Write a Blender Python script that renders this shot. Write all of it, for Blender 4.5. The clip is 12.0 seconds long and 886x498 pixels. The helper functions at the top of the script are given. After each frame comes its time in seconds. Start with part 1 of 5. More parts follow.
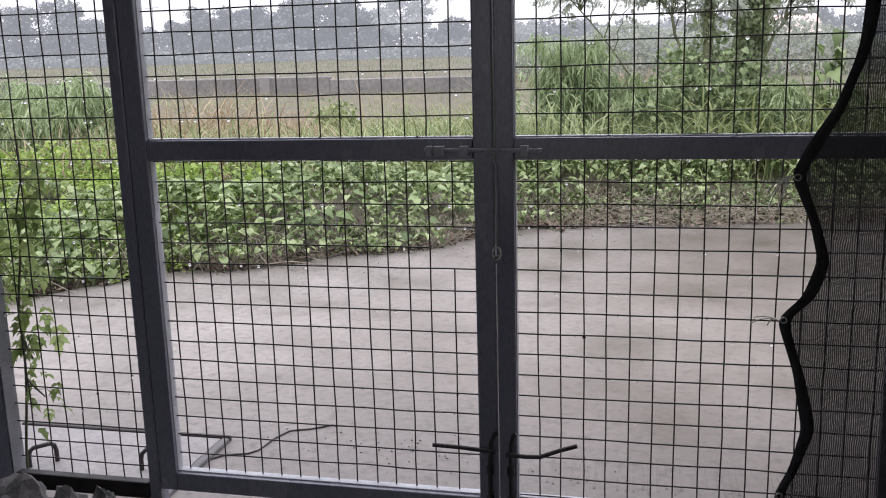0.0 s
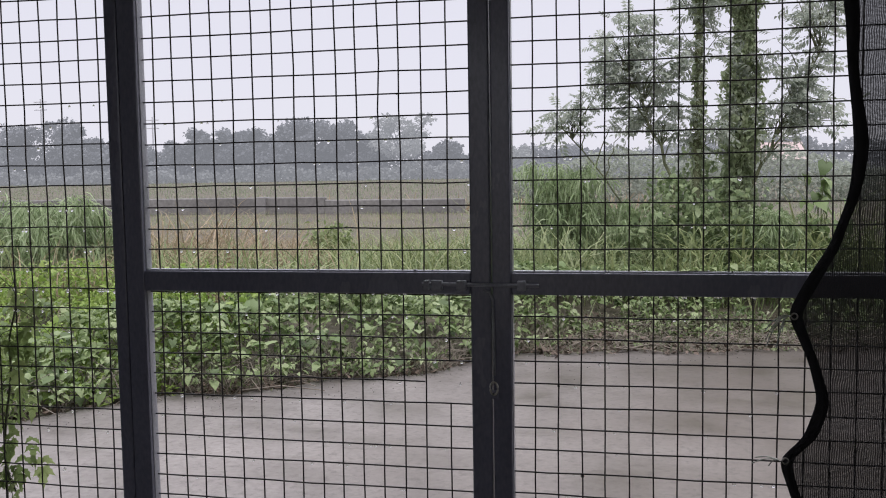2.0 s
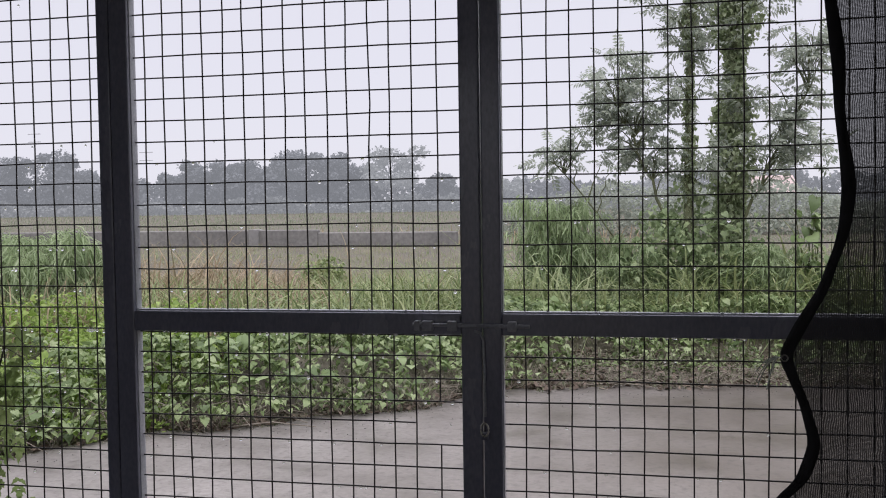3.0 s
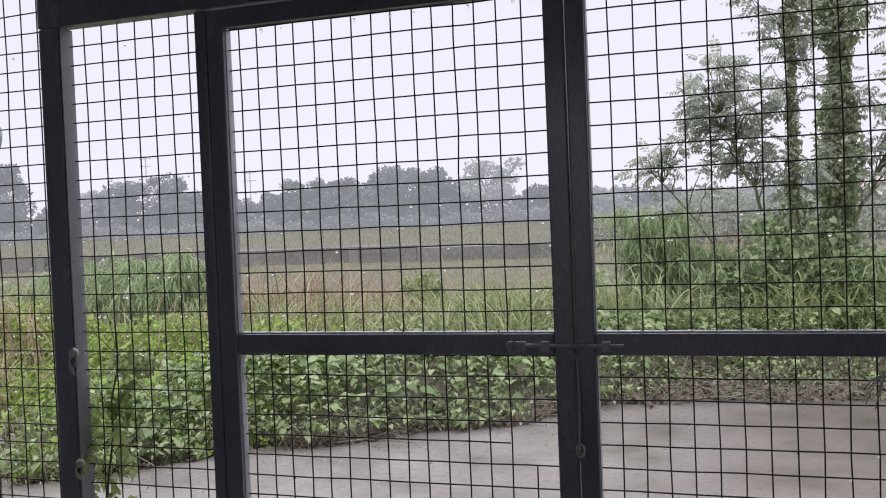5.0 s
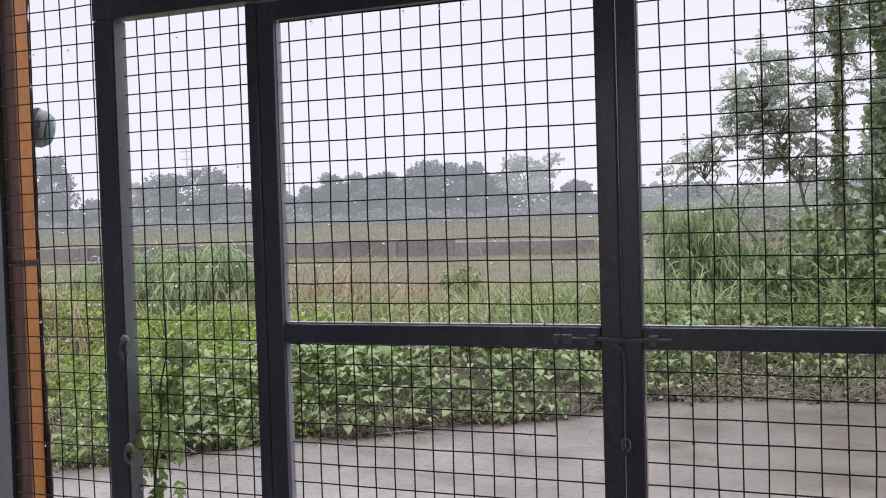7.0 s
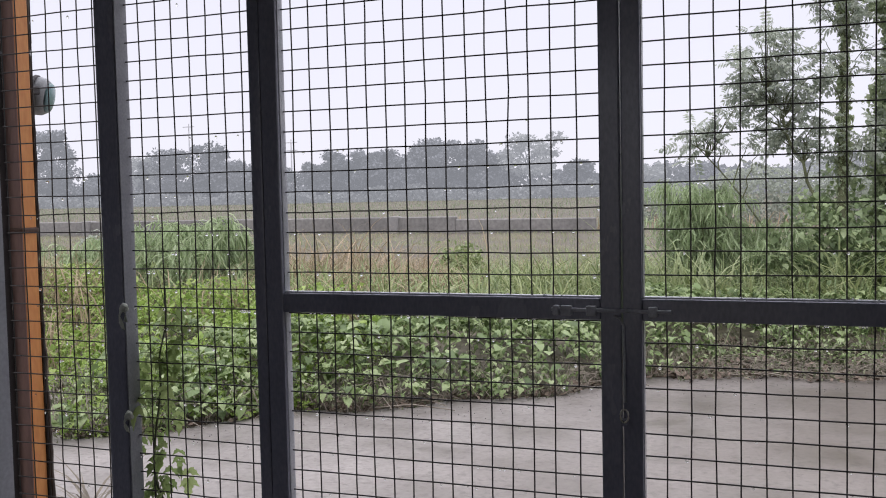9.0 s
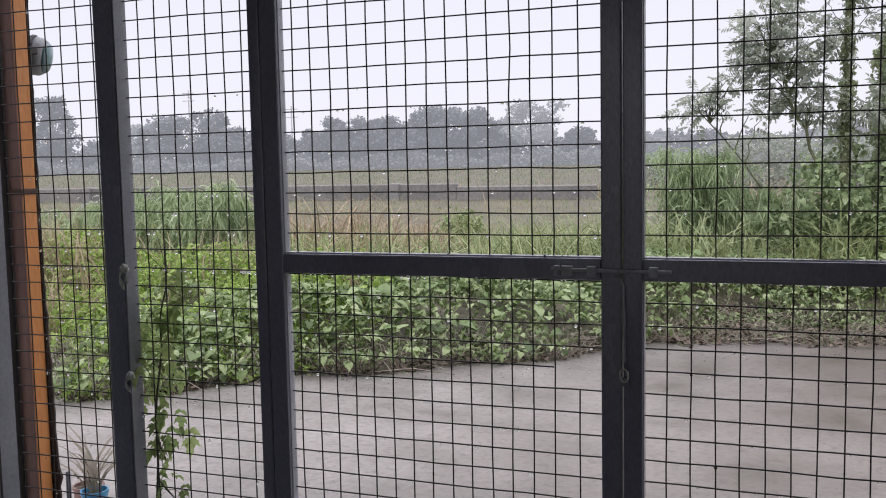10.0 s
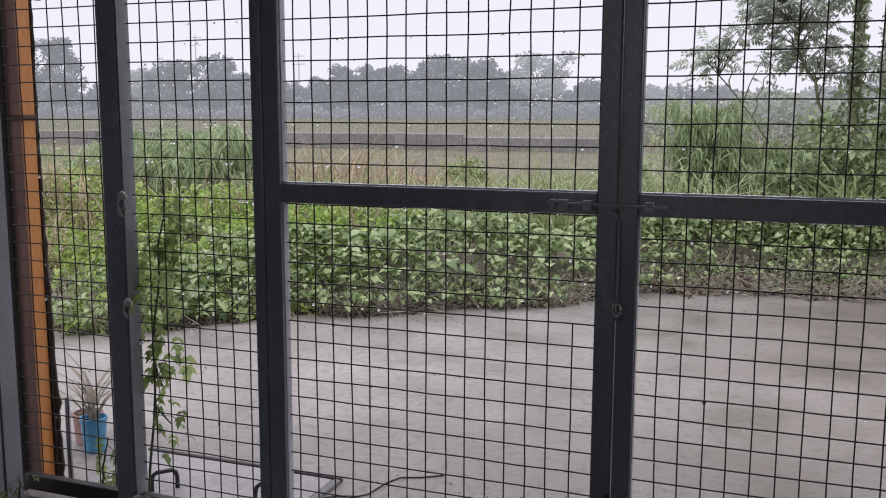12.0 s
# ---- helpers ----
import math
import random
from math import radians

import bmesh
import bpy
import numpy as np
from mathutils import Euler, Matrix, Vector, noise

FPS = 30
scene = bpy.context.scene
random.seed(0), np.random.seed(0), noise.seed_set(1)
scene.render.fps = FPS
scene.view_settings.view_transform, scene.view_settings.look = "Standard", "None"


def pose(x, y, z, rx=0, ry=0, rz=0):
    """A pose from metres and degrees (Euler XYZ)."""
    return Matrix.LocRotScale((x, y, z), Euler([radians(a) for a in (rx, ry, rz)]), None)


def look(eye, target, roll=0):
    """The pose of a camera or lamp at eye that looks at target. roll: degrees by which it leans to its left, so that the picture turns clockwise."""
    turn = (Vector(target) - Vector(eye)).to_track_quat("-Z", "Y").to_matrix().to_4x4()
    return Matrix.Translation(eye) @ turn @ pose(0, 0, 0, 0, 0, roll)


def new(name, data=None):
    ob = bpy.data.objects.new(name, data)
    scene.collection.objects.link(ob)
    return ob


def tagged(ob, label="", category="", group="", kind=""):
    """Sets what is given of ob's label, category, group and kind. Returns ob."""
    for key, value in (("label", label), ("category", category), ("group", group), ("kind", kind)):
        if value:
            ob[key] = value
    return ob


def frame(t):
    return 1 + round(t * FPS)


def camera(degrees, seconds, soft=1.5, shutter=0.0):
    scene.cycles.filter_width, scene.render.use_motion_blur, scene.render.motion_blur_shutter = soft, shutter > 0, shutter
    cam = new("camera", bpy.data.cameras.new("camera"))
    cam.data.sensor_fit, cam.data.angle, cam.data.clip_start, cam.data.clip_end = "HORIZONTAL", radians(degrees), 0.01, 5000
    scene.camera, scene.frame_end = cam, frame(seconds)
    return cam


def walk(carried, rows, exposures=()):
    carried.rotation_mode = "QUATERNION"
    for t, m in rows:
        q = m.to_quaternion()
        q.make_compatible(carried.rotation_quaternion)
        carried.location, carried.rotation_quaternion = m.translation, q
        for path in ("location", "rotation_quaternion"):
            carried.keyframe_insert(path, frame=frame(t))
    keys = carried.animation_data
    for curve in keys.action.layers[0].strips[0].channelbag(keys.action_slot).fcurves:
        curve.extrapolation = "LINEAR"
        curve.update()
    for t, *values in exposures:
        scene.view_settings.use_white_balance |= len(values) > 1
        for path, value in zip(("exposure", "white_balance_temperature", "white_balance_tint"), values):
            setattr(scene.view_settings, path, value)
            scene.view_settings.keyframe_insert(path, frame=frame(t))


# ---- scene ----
cam = camera(51.5, 12.0, soft=1.05)
PATH = [
    (0, (1.206, -2.106, 1.181), (0.764, -0.198, 0.776), -1.6),
    (0.5, (1.212, -2.103, 1.183), (0.767, -0.19, 0.797), -1.5),
    (1, (1.204, -2.107, 1.19), (0.768, -0.172, 0.909), -1.3),
    (1.5, (1.201, -2.11, 1.2), (0.766, -0.164, 1.003), -0.9),
    (2, (1.194, -2.104, 1.215), (0.766, -0.155, 1.066), -0.9),
    (2.5, (1.2, -2.092, 1.226), (0.779, -0.138, 1.112), -0.9),
    (2.7, (1.2, -2.096, 1.229), (0.787, -0.141, 1.133), -0.85),
    (4.3, (1.215, -2.114, 1.254), (0.768, -0.166, 1.201), -1.7),
    (4.5, (1.226, -2.109, 1.25), (0.73, -0.172, 1.203), -1.8),
    (5, (1.22, -2.112, 1.256), (0.601, -0.211, 1.209), -2.3),
    (5.5, (1.216, -2.115, 1.245), (0.536, -0.235, 1.203), -2.4),
    (6, (1.204, -2.119, 1.247), (0.509, -0.244, 1.199), -2.4),
    (6.5, (1.197, -2.126, 1.25), (0.503, -0.251, 1.198), -2.1),
    (8.5, (1.207, -2.116, 1.241), (0.504, -0.246, 1.161), -1.1),
    (9, (1.2, -2.117, 1.23), (0.501, -0.246, 1.127), -1.2),
    (9.5, (1.195, -2.117, 1.227), (0.497, -0.248, 1.084), -1.2),
    (10, (1.199, -2.113, 1.212), (0.499, -0.248, 1.039), -1.1),
    (10.5, (1.207, -2.107, 1.194), (0.503, -0.246, 0.991), -1.0),
    (11, (1.21, -2.098, 1.188), (0.503, -0.243, 0.943), -0.8),
    (11.5, (1.222, -2.105, 1.169), (0.511, -0.255, 0.904), -0.3),
    (12, (1.221, -2.112, 1.164), (0.514, -0.261, 0.887), 0.2),
]
walk(cam, [(t, look(eye, target, roll)) for t, eye, target, roll in PATH],
     exposures=[(0.0, 0.6), (0.6, 0.48), (1.0, 0.24), (1.5, 0.1), (2.5, 0.06), (4.3, 0.16), (5.5, 0.26), (9.5, 0.25), (12, 0.22)])

# ---- sky and sun ----
world = bpy.data.worlds.new("overcast")
scene.world = world
world.use_nodes = True
wn, wl = world.node_tree.nodes, world.node_tree.links
sky = wn.new("ShaderNodeTexSky")
sky.sky_type = "NISHITA"
sky.sun_disc = False
sky.sun_elevation, sky.sun_rotation = radians(55), radians(200)
cloud = wn.new("ShaderNodeMixRGB")
cloud.inputs[0].default_value = 0.92
# an overcast sky: even near the horizon, three times as bright overhead
sky_at = wn.new("ShaderNodeTexCoord")
sky_xyz = wn.new("ShaderNodeSeparateXYZ")
wl.new(sky_at.outputs["Generated"], sky_xyz.inputs[0])
height = wn.new("ShaderNodeMapRange")
height.inputs[1].default_value, height.inputs[2].default_value = 0.3, 1.0
height.inputs[3].default_value, height.inputs[4].default_value = 1.0, 2.9
wl.new(sky_xyz.outputs["Z"], height.inputs[0])
grey = wn.new("ShaderNodeVectorMath")
grey.operation = "SCALE"
grey.inputs[0].default_value = (7.9, 7.75, 8.7)
wl.new(height.outputs[0], grey.inputs["Scale"])
wl.new(grey.outputs[0], cloud.inputs[2])
wl.new(sky.outputs[0], cloud.inputs[1])
wl.new(cloud.outputs[0], wn["Background"].inputs[0])
wn["Background"].inputs[1].default_value = 0.1
sun = new("sun", bpy.data.lights.new("sun", "SUN"))
sun.data.energy, sun.data.angle, sun.data.color = 1.2, radians(30), (1.0, 0.97, 0.94)
sun.matrix_basis = look((0, 0, 20), (-3.0, 8.0, 0))

# ---- materials ----


def node_mat(name):
    m = bpy.data.materials.new(name)
    m.use_nodes = True
    return m, m.node_tree.nodes, m.node_tree.links, m.node_tree.nodes["Principled BSDF"]


def surface(name, a, b, rough=(0.5, 0.8), scale=8.0, fine=120.0, bump=0.15, metal=0.0, grain=0.25, stain=None, spec=0.5, stretch=(1, 1, 1)):
    """Two colours mixed by a coarse noise, darkened by a fine grain, with varying gloss and relief."""
    m, n, l, p = node_mat(name)
    tc = n.new("ShaderNodeTexCoord")
    mp = n.new("ShaderNodeMapping")
    mp.inputs["Scale"].default_value = stretch
    l.new(tc.outputs["Object"], mp.inputs[0])
    big, small = n.new("ShaderNodeTexNoise"), n.new("ShaderNodeTexNoise")
    for t, s, d in ((big, scale, 6.0), (small, fine, 3.0)):
        t.inputs["Scale"].default_value, t.inputs["Detail"].default_value = s, d
        l.new(mp.outputs[0], t.inputs["Vector"])
    ramp = n.new("ShaderNodeValToRGB")
    ramp.color_ramp.elements[0].position, ramp.color_ramp.elements[1].position = 0.32, 0.68
    ramp.color_ramp.elements[0].color, ramp.color_ramp.elements[1].color = (*a, 1), (*b, 1)
    if stain:
        e = ramp.color_ramp.elements.new(0.2)
        e.color = (*stain, 1)
    l.new(big.outputs["Fac"], ramp.inputs[0])
    mul = n.new("ShaderNodeMixRGB")
    mul.blend_type = "OVERLAY"
    mul.inputs[0].default_value = grain
    l.new(ramp.outputs[0], mul.inputs[1])
    l.new(small.outputs["Fac"], mul.inputs[2])
    l.new(mul.outputs[0], p.inputs["Base Color"])
    rr = n.new("ShaderNodeMapRange")
    rr.inputs[1].default_value, rr.inputs[2].default_value = 0.3, 0.7
    rr.inputs[3].default_value, rr.inputs[4].default_value = rough
    l.new(big.outputs["Fac"], rr.inputs[0])
    l.new(rr.outputs[0], p.inputs["Roughness"])
    p.inputs["Metallic"].default_value = metal
    p.inputs["Specular IOR Level"].default_value = spec
    if bump:
        bp = n.new("ShaderNodeBump")
        bp.inputs["Strength"].default_value, bp.inputs["Distance"].default_value = bump, 0.01
        l.new(small.outputs["Fac"], bp.inputs["Height"])
        l.new(bp.outputs[0], p.inputs["Normal"])
    return m


def foliage(name, a, b, c, rough=0.45, through_light=0.3, spec=0.4, single=False, mist=0.0):
    """Leaves that vary one by one, with wet gloss and light coming through them. mist: emission strength that paints
    rain haze onto far things.
    """
    m, n, l, p = node_mat(name)
    src = n.new("ShaderNodeObjectInfo").outputs["Random"] if single else n.new("ShaderNodeNewGeometry").outputs["Random Per Island"]
    ramp = n.new("ShaderNodeValToRGB")
    els = ramp.color_ramp.elements
    els[0].color, els[1].color = (*a, 1), (*c, 1)
    mid = els.new(0.5)
    mid.color = (*b, 1)
    l.new(src, ramp.inputs[0])
    tc = n.new("ShaderNodeTexCoord")
    nz = n.new("ShaderNodeTexNoise")
    nz.inputs["Scale"].default_value = 40.0
    l.new(tc.outputs["Object"], nz.inputs["Vector"])
    mul = n.new("ShaderNodeMixRGB")
    mul.blend_type = "OVERLAY"
    mul.inputs[0].default_value = 0.3
    l.new(ramp.outputs[0], mul.inputs[1])
    l.new(nz.outputs["Fac"], mul.inputs[2])
    l.new(mul.outputs[0], p.inputs["Base Color"])
    p.inputs["Roughness"].default_value = rough
    p.inputs["Specular IOR Level"].default_value = spec
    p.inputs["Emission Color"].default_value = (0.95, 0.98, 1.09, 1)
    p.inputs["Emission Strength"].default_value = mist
    tr = n.new("ShaderNodeBsdfTranslucent")
    l.new(mul.outputs[0], tr.inputs[0])
    mix = n.new("ShaderNodeMixShader")
    mix.inputs[0].default_value = through_light
    l.new(p.outputs[0], mix.inputs[1])
    l.new(tr.outputs[0], mix.inputs[2])
    l.new(mix.outputs[0], n["Material Output"].inputs[0])
    return m


STEEL = surface("painted_steel", (0.2, 0.206, 0.255), (0.265, 0.27, 0.325), (0.14, 0.32), 5, 160, 0.05, grain=0.3, stain=(0.24, 0.24, 0.27), stretch=(1, 1, 0.4))
JAMB = surface("pale_grey", (0.22, 0.225, 0.25), (0.32, 0.325, 0.35), (0.35, 0.55), 9, 140, 0.08, grain=0.3)
# Pale colour standing for sky reflected off the wet frame edges.
GLINT = surface("sky_glint", (0.42, 0.43, 0.46), (0.58, 0.59, 0.62), (0.08, 0.25), 12, 160, 0.05, grain=0.3)
WIRE = surface("wet_wire", (0.03, 0.027, 0.025), (0.06, 0.052, 0.045), (0.25, 0.5), 30, 400, 0.1, metal=0.4)
BOLT = surface("worn_zinc", (0.36, 0.37, 0.4), (0.5, 0.51, 0.54), (0.3, 0.5), 20, 160, 0.08, grain=0.3)
RUST = surface("rusty_steel", (0.06, 0.035, 0.025), (0.13, 0.07, 0.045), (0.6, 0.85), 20, 200, 0.3)
DARK_IRON = surface("dark_iron", (0.025, 0.022, 0.022), (0.05, 0.042, 0.04), (0.4, 0.7), 30, 250, 0.25)
ORANGE = surface("orange_paint", (0.62, 0.24, 0.06), (0.72, 0.31, 0.1), (0.35, 0.55), 7, 90, 0.1, grain=0.35, stretch=(1, 1, 0.3))
TIMBER = surface("old_timber", (0.05, 0.04, 0.032), (0.11, 0.085, 0.065), (0.75, 0.95), 14, 120, 0.6, stretch=(1, 1, 0.2))
# Brown version of the orange, for the post's face turned from the light.
SHADED_ORANGE = surface("shaded_orange", (0.2, 0.125, 0.105), (0.31, 0.185, 0.145), (0.6, 0.85), 9, 90, 0.2, stretch=(1, 1, 0.3))
GREY_SHEET = surface("grey_sheet", (0.3, 0.31, 0.34), (0.4, 0.41, 0.44), (0.3, 0.5), 4, 90, 0.06)
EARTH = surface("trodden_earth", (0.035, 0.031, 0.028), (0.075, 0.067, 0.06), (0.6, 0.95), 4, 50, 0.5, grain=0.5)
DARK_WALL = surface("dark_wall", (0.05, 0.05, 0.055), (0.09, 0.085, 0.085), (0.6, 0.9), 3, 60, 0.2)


def yard_concrete():
    """Wet concrete, darker and browner towards the right, broken up by noise."""
    m = surface("wet_concrete", (0.225, 0.203, 0.187), (0.3, 0.275, 0.255), (0.3, 0.72), 2.2, 34, 0.1, grain=0.34, stain=(0.2, 0.182, 0.172), spec=0.4)
    n, l = m.node_tree.nodes, m.node_tree.links
    p = n["Principled BSDF"]
    old = p.inputs["Base Color"].links[0].from_socket
    tc = n.new("ShaderNodeTexCoord")
    sep = n.new("ShaderNodeSeparateXYZ")
    l.new(tc.outputs["Object"], sep.inputs[0])
    nz = n.new("ShaderNodeTexNoise")
    nz.inputs["Scale"].default_value, nz.inputs["Detail"].default_value = 0.9, 7.0
    l.new(tc.outputs["Object"], nz.inputs["Vector"])
    a = n.new("ShaderNodeMath")
    a.operation = "MULTIPLY_ADD"
    a.inputs[1].default_value = 0.36
    l.new(sep.outputs["X"], a.inputs[0])
    b = n.new("ShaderNodeMath")
    b.operation = "MULTIPLY_ADD"
    b.inputs[1].default_value, b.inputs[2].default_value = 1.5, -0.75
    l.new(nz.outputs["Fac"], b.inputs[0])
    l.new(b.outputs[0], a.inputs[2])
    mr = n.new("ShaderNodeMapRange")
    mr.inputs[1].default_value, mr.inputs[2].default_value = -0.3, 1.0
    mr.inputs[3].default_value, mr.inputs[4].default_value = 0.0, 0.95
    l.new(a.outputs[0], mr.inputs[0])
    mix = n.new("ShaderNodeMixRGB")
    mix.inputs[2].default_value = (0.108, 0.089, 0.071, 1)
    l.new(mr.outputs[0], mix.inputs[0])
    l.new(old, mix.inputs[1])
    fleck = n.new("ShaderNodeTexNoise")
    fleck.inputs["Scale"].default_value, fleck.inputs["Detail"].default_value = 21.0, 9.0
    fleck.inputs["Roughness"].default_value = 0.72
    l.new(tc.outputs["Object"], fleck.inputs["Vector"])
    fr = n.new("ShaderNodeMapRange")
    fr.inputs[1].default_value, fr.inputs[2].default_value = 0.37, 0.48
    fr.inputs[3].default_value, fr.inputs[4].default_value = 0.45, 0.0
    l.new(fleck.outputs["Fac"], fr.inputs[0])
    dirt = n.new("ShaderNodeMixRGB")
    dirt.inputs[2].default_value = (0.07, 0.062, 0.055, 1)
    l.new(fr.outputs[0], dirt.inputs[0])
    l.new(mix.outputs[0], dirt.inputs[1])
    l.new(dirt.outputs[0], p.inputs["Base Color"])
    return m


CONCRETE = yard_concrete()
WORN_EDGE = surface("worn_angle", (0.12, 0.115, 0.115), (0.2, 0.19, 0.185), (0.45, 0.7), 14, 140, 0.15, grain=0.4)
COVER = surface("cover_concrete", (0.25, 0.232, 0.226), (0.35, 0.328, 0.318), (0.4, 0.7), 7, 60, 0.2, grain=0.35, stain=(0.17, 0.158, 0.15))
SOIL = surface("field_ground", (0.075, 0.064, 0.048), (0.14, 0.125, 0.085), (0.7, 0.95), 0.6, 14, 0.4, grain=0.6)
LOW_WALL = surface("weathered_block", (0.145, 0.139, 0.133), (0.225, 0.216, 0.205), (0.7, 0.95), 0.7, 9, 0.2, grain=0.5, stain=(0.075, 0.072, 0.07))
PILASTER = surface("pale_block", (0.19, 0.185, 0.18), (0.26, 0.25, 0.245), (0.7, 0.95), 1.2, 12, 0.2)
BARK = surface("bark", (0.1, 0.11, 0.06), (0.18, 0.19, 0.105), (0.7, 0.95), 9, 60, 0.6, stretch=(1, 1, 0.3))
STEM = surface("green_stem", (0.07, 0.09, 0.03), (0.12, 0.13, 0.05), (0.5, 0.7), 30, 200, 0.1)
VINE_STEM = surface("vine_stem", (0.05, 0.06, 0.03), (0.095, 0.105, 0.05), (0.5, 0.7), 30, 200, 0.2)
DEAD = surface("dead_stalk", (0.13, 0.11, 0.088), (0.25, 0.22, 0.175), (0.7, 0.9), 12, 90, 0.3)
HEART = foliage("heart_leaf", (0.075, 0.115, 0.04), (0.2, 0.27, 0.105), (0.4, 0.47, 0.25), 0.46, 0.4)
HEART_ONE = foliage("heart_leaf_single", (0.11, 0.16, 0.06), (0.2, 0.275, 0.115), (0.34, 0.42, 0.21), 0.46, 0.38, single=True)
WILTED = foliage("wilted_leaf", (0.08, 0.088, 0.05), (0.15, 0.16, 0.095), (0.25, 0.255, 0.165), 0.6, 0.22)
BRIGHT = foliage("bright_weed", (0.17, 0.26, 0.05), (0.26, 0.37, 0.085), (0.37, 0.47, 0.14), 0.5, 0.42)
GRASS = foliage("green_grass", (0.15, 0.205, 0.085), (0.25, 0.305, 0.13), (0.38, 0.405, 0.205), 0.45, 0.38)
STRAW = foliage("straw_grass", (0.24, 0.21, 0.13), (0.35, 0.28, 0.18), (0.46, 0.36, 0.25), 0.7, 0.35)
TALL = foliage("tall_grass", (0.23, 0.28, 0.14), (0.33, 0.385, 0.195), (0.47, 0.5, 0.3), 0.5, 0.5)
# Tree leaf colours raised above natural green to paint haze over the crown.
TREE_LEAF = foliage("haze_paled_tree_leaf", (0.28, 0.32, 0.265), (0.4, 0.435, 0.365), (0.53, 0.56, 0.48), 0.4, 0.56)
VINE_LEAF = foliage("vine_leaf", (0.19, 0.26, 0.095), (0.28, 0.365, 0.14), (0.39, 0.47, 0.2), 0.45, 0.66, single=True)
DRY_LEAF = foliage("grey_strap_leaf", (0.13, 0.115, 0.085), (0.23, 0.2, 0.15), (0.36, 0.32, 0.25), 0.6, 0.3)
WEEPING = foliage("weeping_grass", (0.3, 0.385, 0.21), (0.385, 0.475, 0.265), (0.49, 0.565, 0.36), 0.45, 0.5)
LITTER = foliage("leaf_litter", (0.06, 0.044, 0.032), (0.115, 0.084, 0.062), (0.2, 0.155, 0.12), 0.7, 0.1)
# Far leaf, scrub and trunk materials carry rain haze as greyed colour and glow.
FAR_LEAF = foliage("haze_glow_leaf", (0.1, 0.105, 0.115), (0.115, 0.12, 0.13), (0.13, 0.135, 0.145), 0.95, 0.2, 0.03, mist=0.222)
FAR_PALE = foliage("haze_glow_pale_leaf", (0.15, 0.155, 0.15), (0.17, 0.175, 0.17), (0.19, 0.195, 0.185), 0.95, 0.2, 0.03, mist=0.285)
# Bush leaves paled and greyed to paint haze over them, without glow.
MID_LEAF = foliage("haze_paled_thicket", (0.35, 0.38, 0.325), (0.38, 0.41, 0.35), (0.41, 0.44, 0.375), 0.95, 0.45, 0.03)
FAR_SCRUB = foliage("haze_glow_scrub", (0.11, 0.115, 0.115), (0.125, 0.13, 0.13), (0.14, 0.145, 0.14), 0.95, 0.2, 0.02, mist=0.25)
FAR_TRUNK = foliage("haze_glow_trunk", (0.1, 0.105, 0.115), (0.115, 0.12, 0.13), (0.13, 0.135, 0.145), 0.95, 0.1, 0.03, mist=0.215)
# Pole grey lightened to paint mist over it.
MIST_POLE = surface("haze_paled_pole", (0.5, 0.5, 0.52), (0.56, 0.56, 0.58), (0.9, 1.0), 2, 20, 0.1)
BLUE = surface("blue_plastic", (0.07, 0.27, 0.47), (0.1, 0.33, 0.54), (0.3, 0.45), 12, 90, 0.03)
CLAY = surface("faded_plastic", (0.3, 0.17, 0.15), (0.38, 0.25, 0.22), (0.5, 0.7), 12, 90, 0.05)
STONE = surface("dusty_stone", (0.12, 0.115, 0.115), (0.22, 0.21, 0.205), (0.7, 0.95), 14, 90, 0.5)
CLOTH = surface("cloth_strip", (0.5, 0.53, 0.45), (0.68, 0.7, 0.62), (0.8, 1.0), 40, 300, 0.3)
LAMP_SHELL = surface("lamp_shell", (0.24, 0.25, 0.25), (0.36, 0.37, 0.37), (0.4, 0.6), 20, 200, 0.05)
TEAL = surface("teal_plastic", (0.16, 0.27, 0.27), (0.22, 0.34, 0.34), (0.15, 0.3), 20, 200, 0.02)
BRASS = surface("pale_eyelet", (0.5, 0.48, 0.42), (0.65, 0.63, 0.58), (0.25, 0.4), 60, 300, 0.05, metal=0.8)
HEM = surface("black_hem", (0.02, 0.019, 0.021), (0.035, 0.034, 0.036), (0.7, 0.9), 30, 500, 0.4)
# Roof and plaster paled to paint mist over the far house.
ROOF_RED = surface("haze_paled_roof", (0.46, 0.36, 0.345), (0.5, 0.4, 0.38), (0.8, 0.95), 1, 9, 0.1)
FAR_WALL = surface("haze_paled_plaster", (0.4, 0.4, 0.4), (0.46, 0.46, 0.45), (0.8, 0.95), 1, 9, 0.1)


def water():
    m, n, l, p = node_mat("rain_drop")
    p.inputs["Base Color"].default_value = (1, 1, 1, 1)
    p.inputs["Roughness"].default_value = 0.02
    p.inputs["IOR"].default_value = 1.33
    p.inputs["Transmission Weight"].default_value = 1.0
    return m


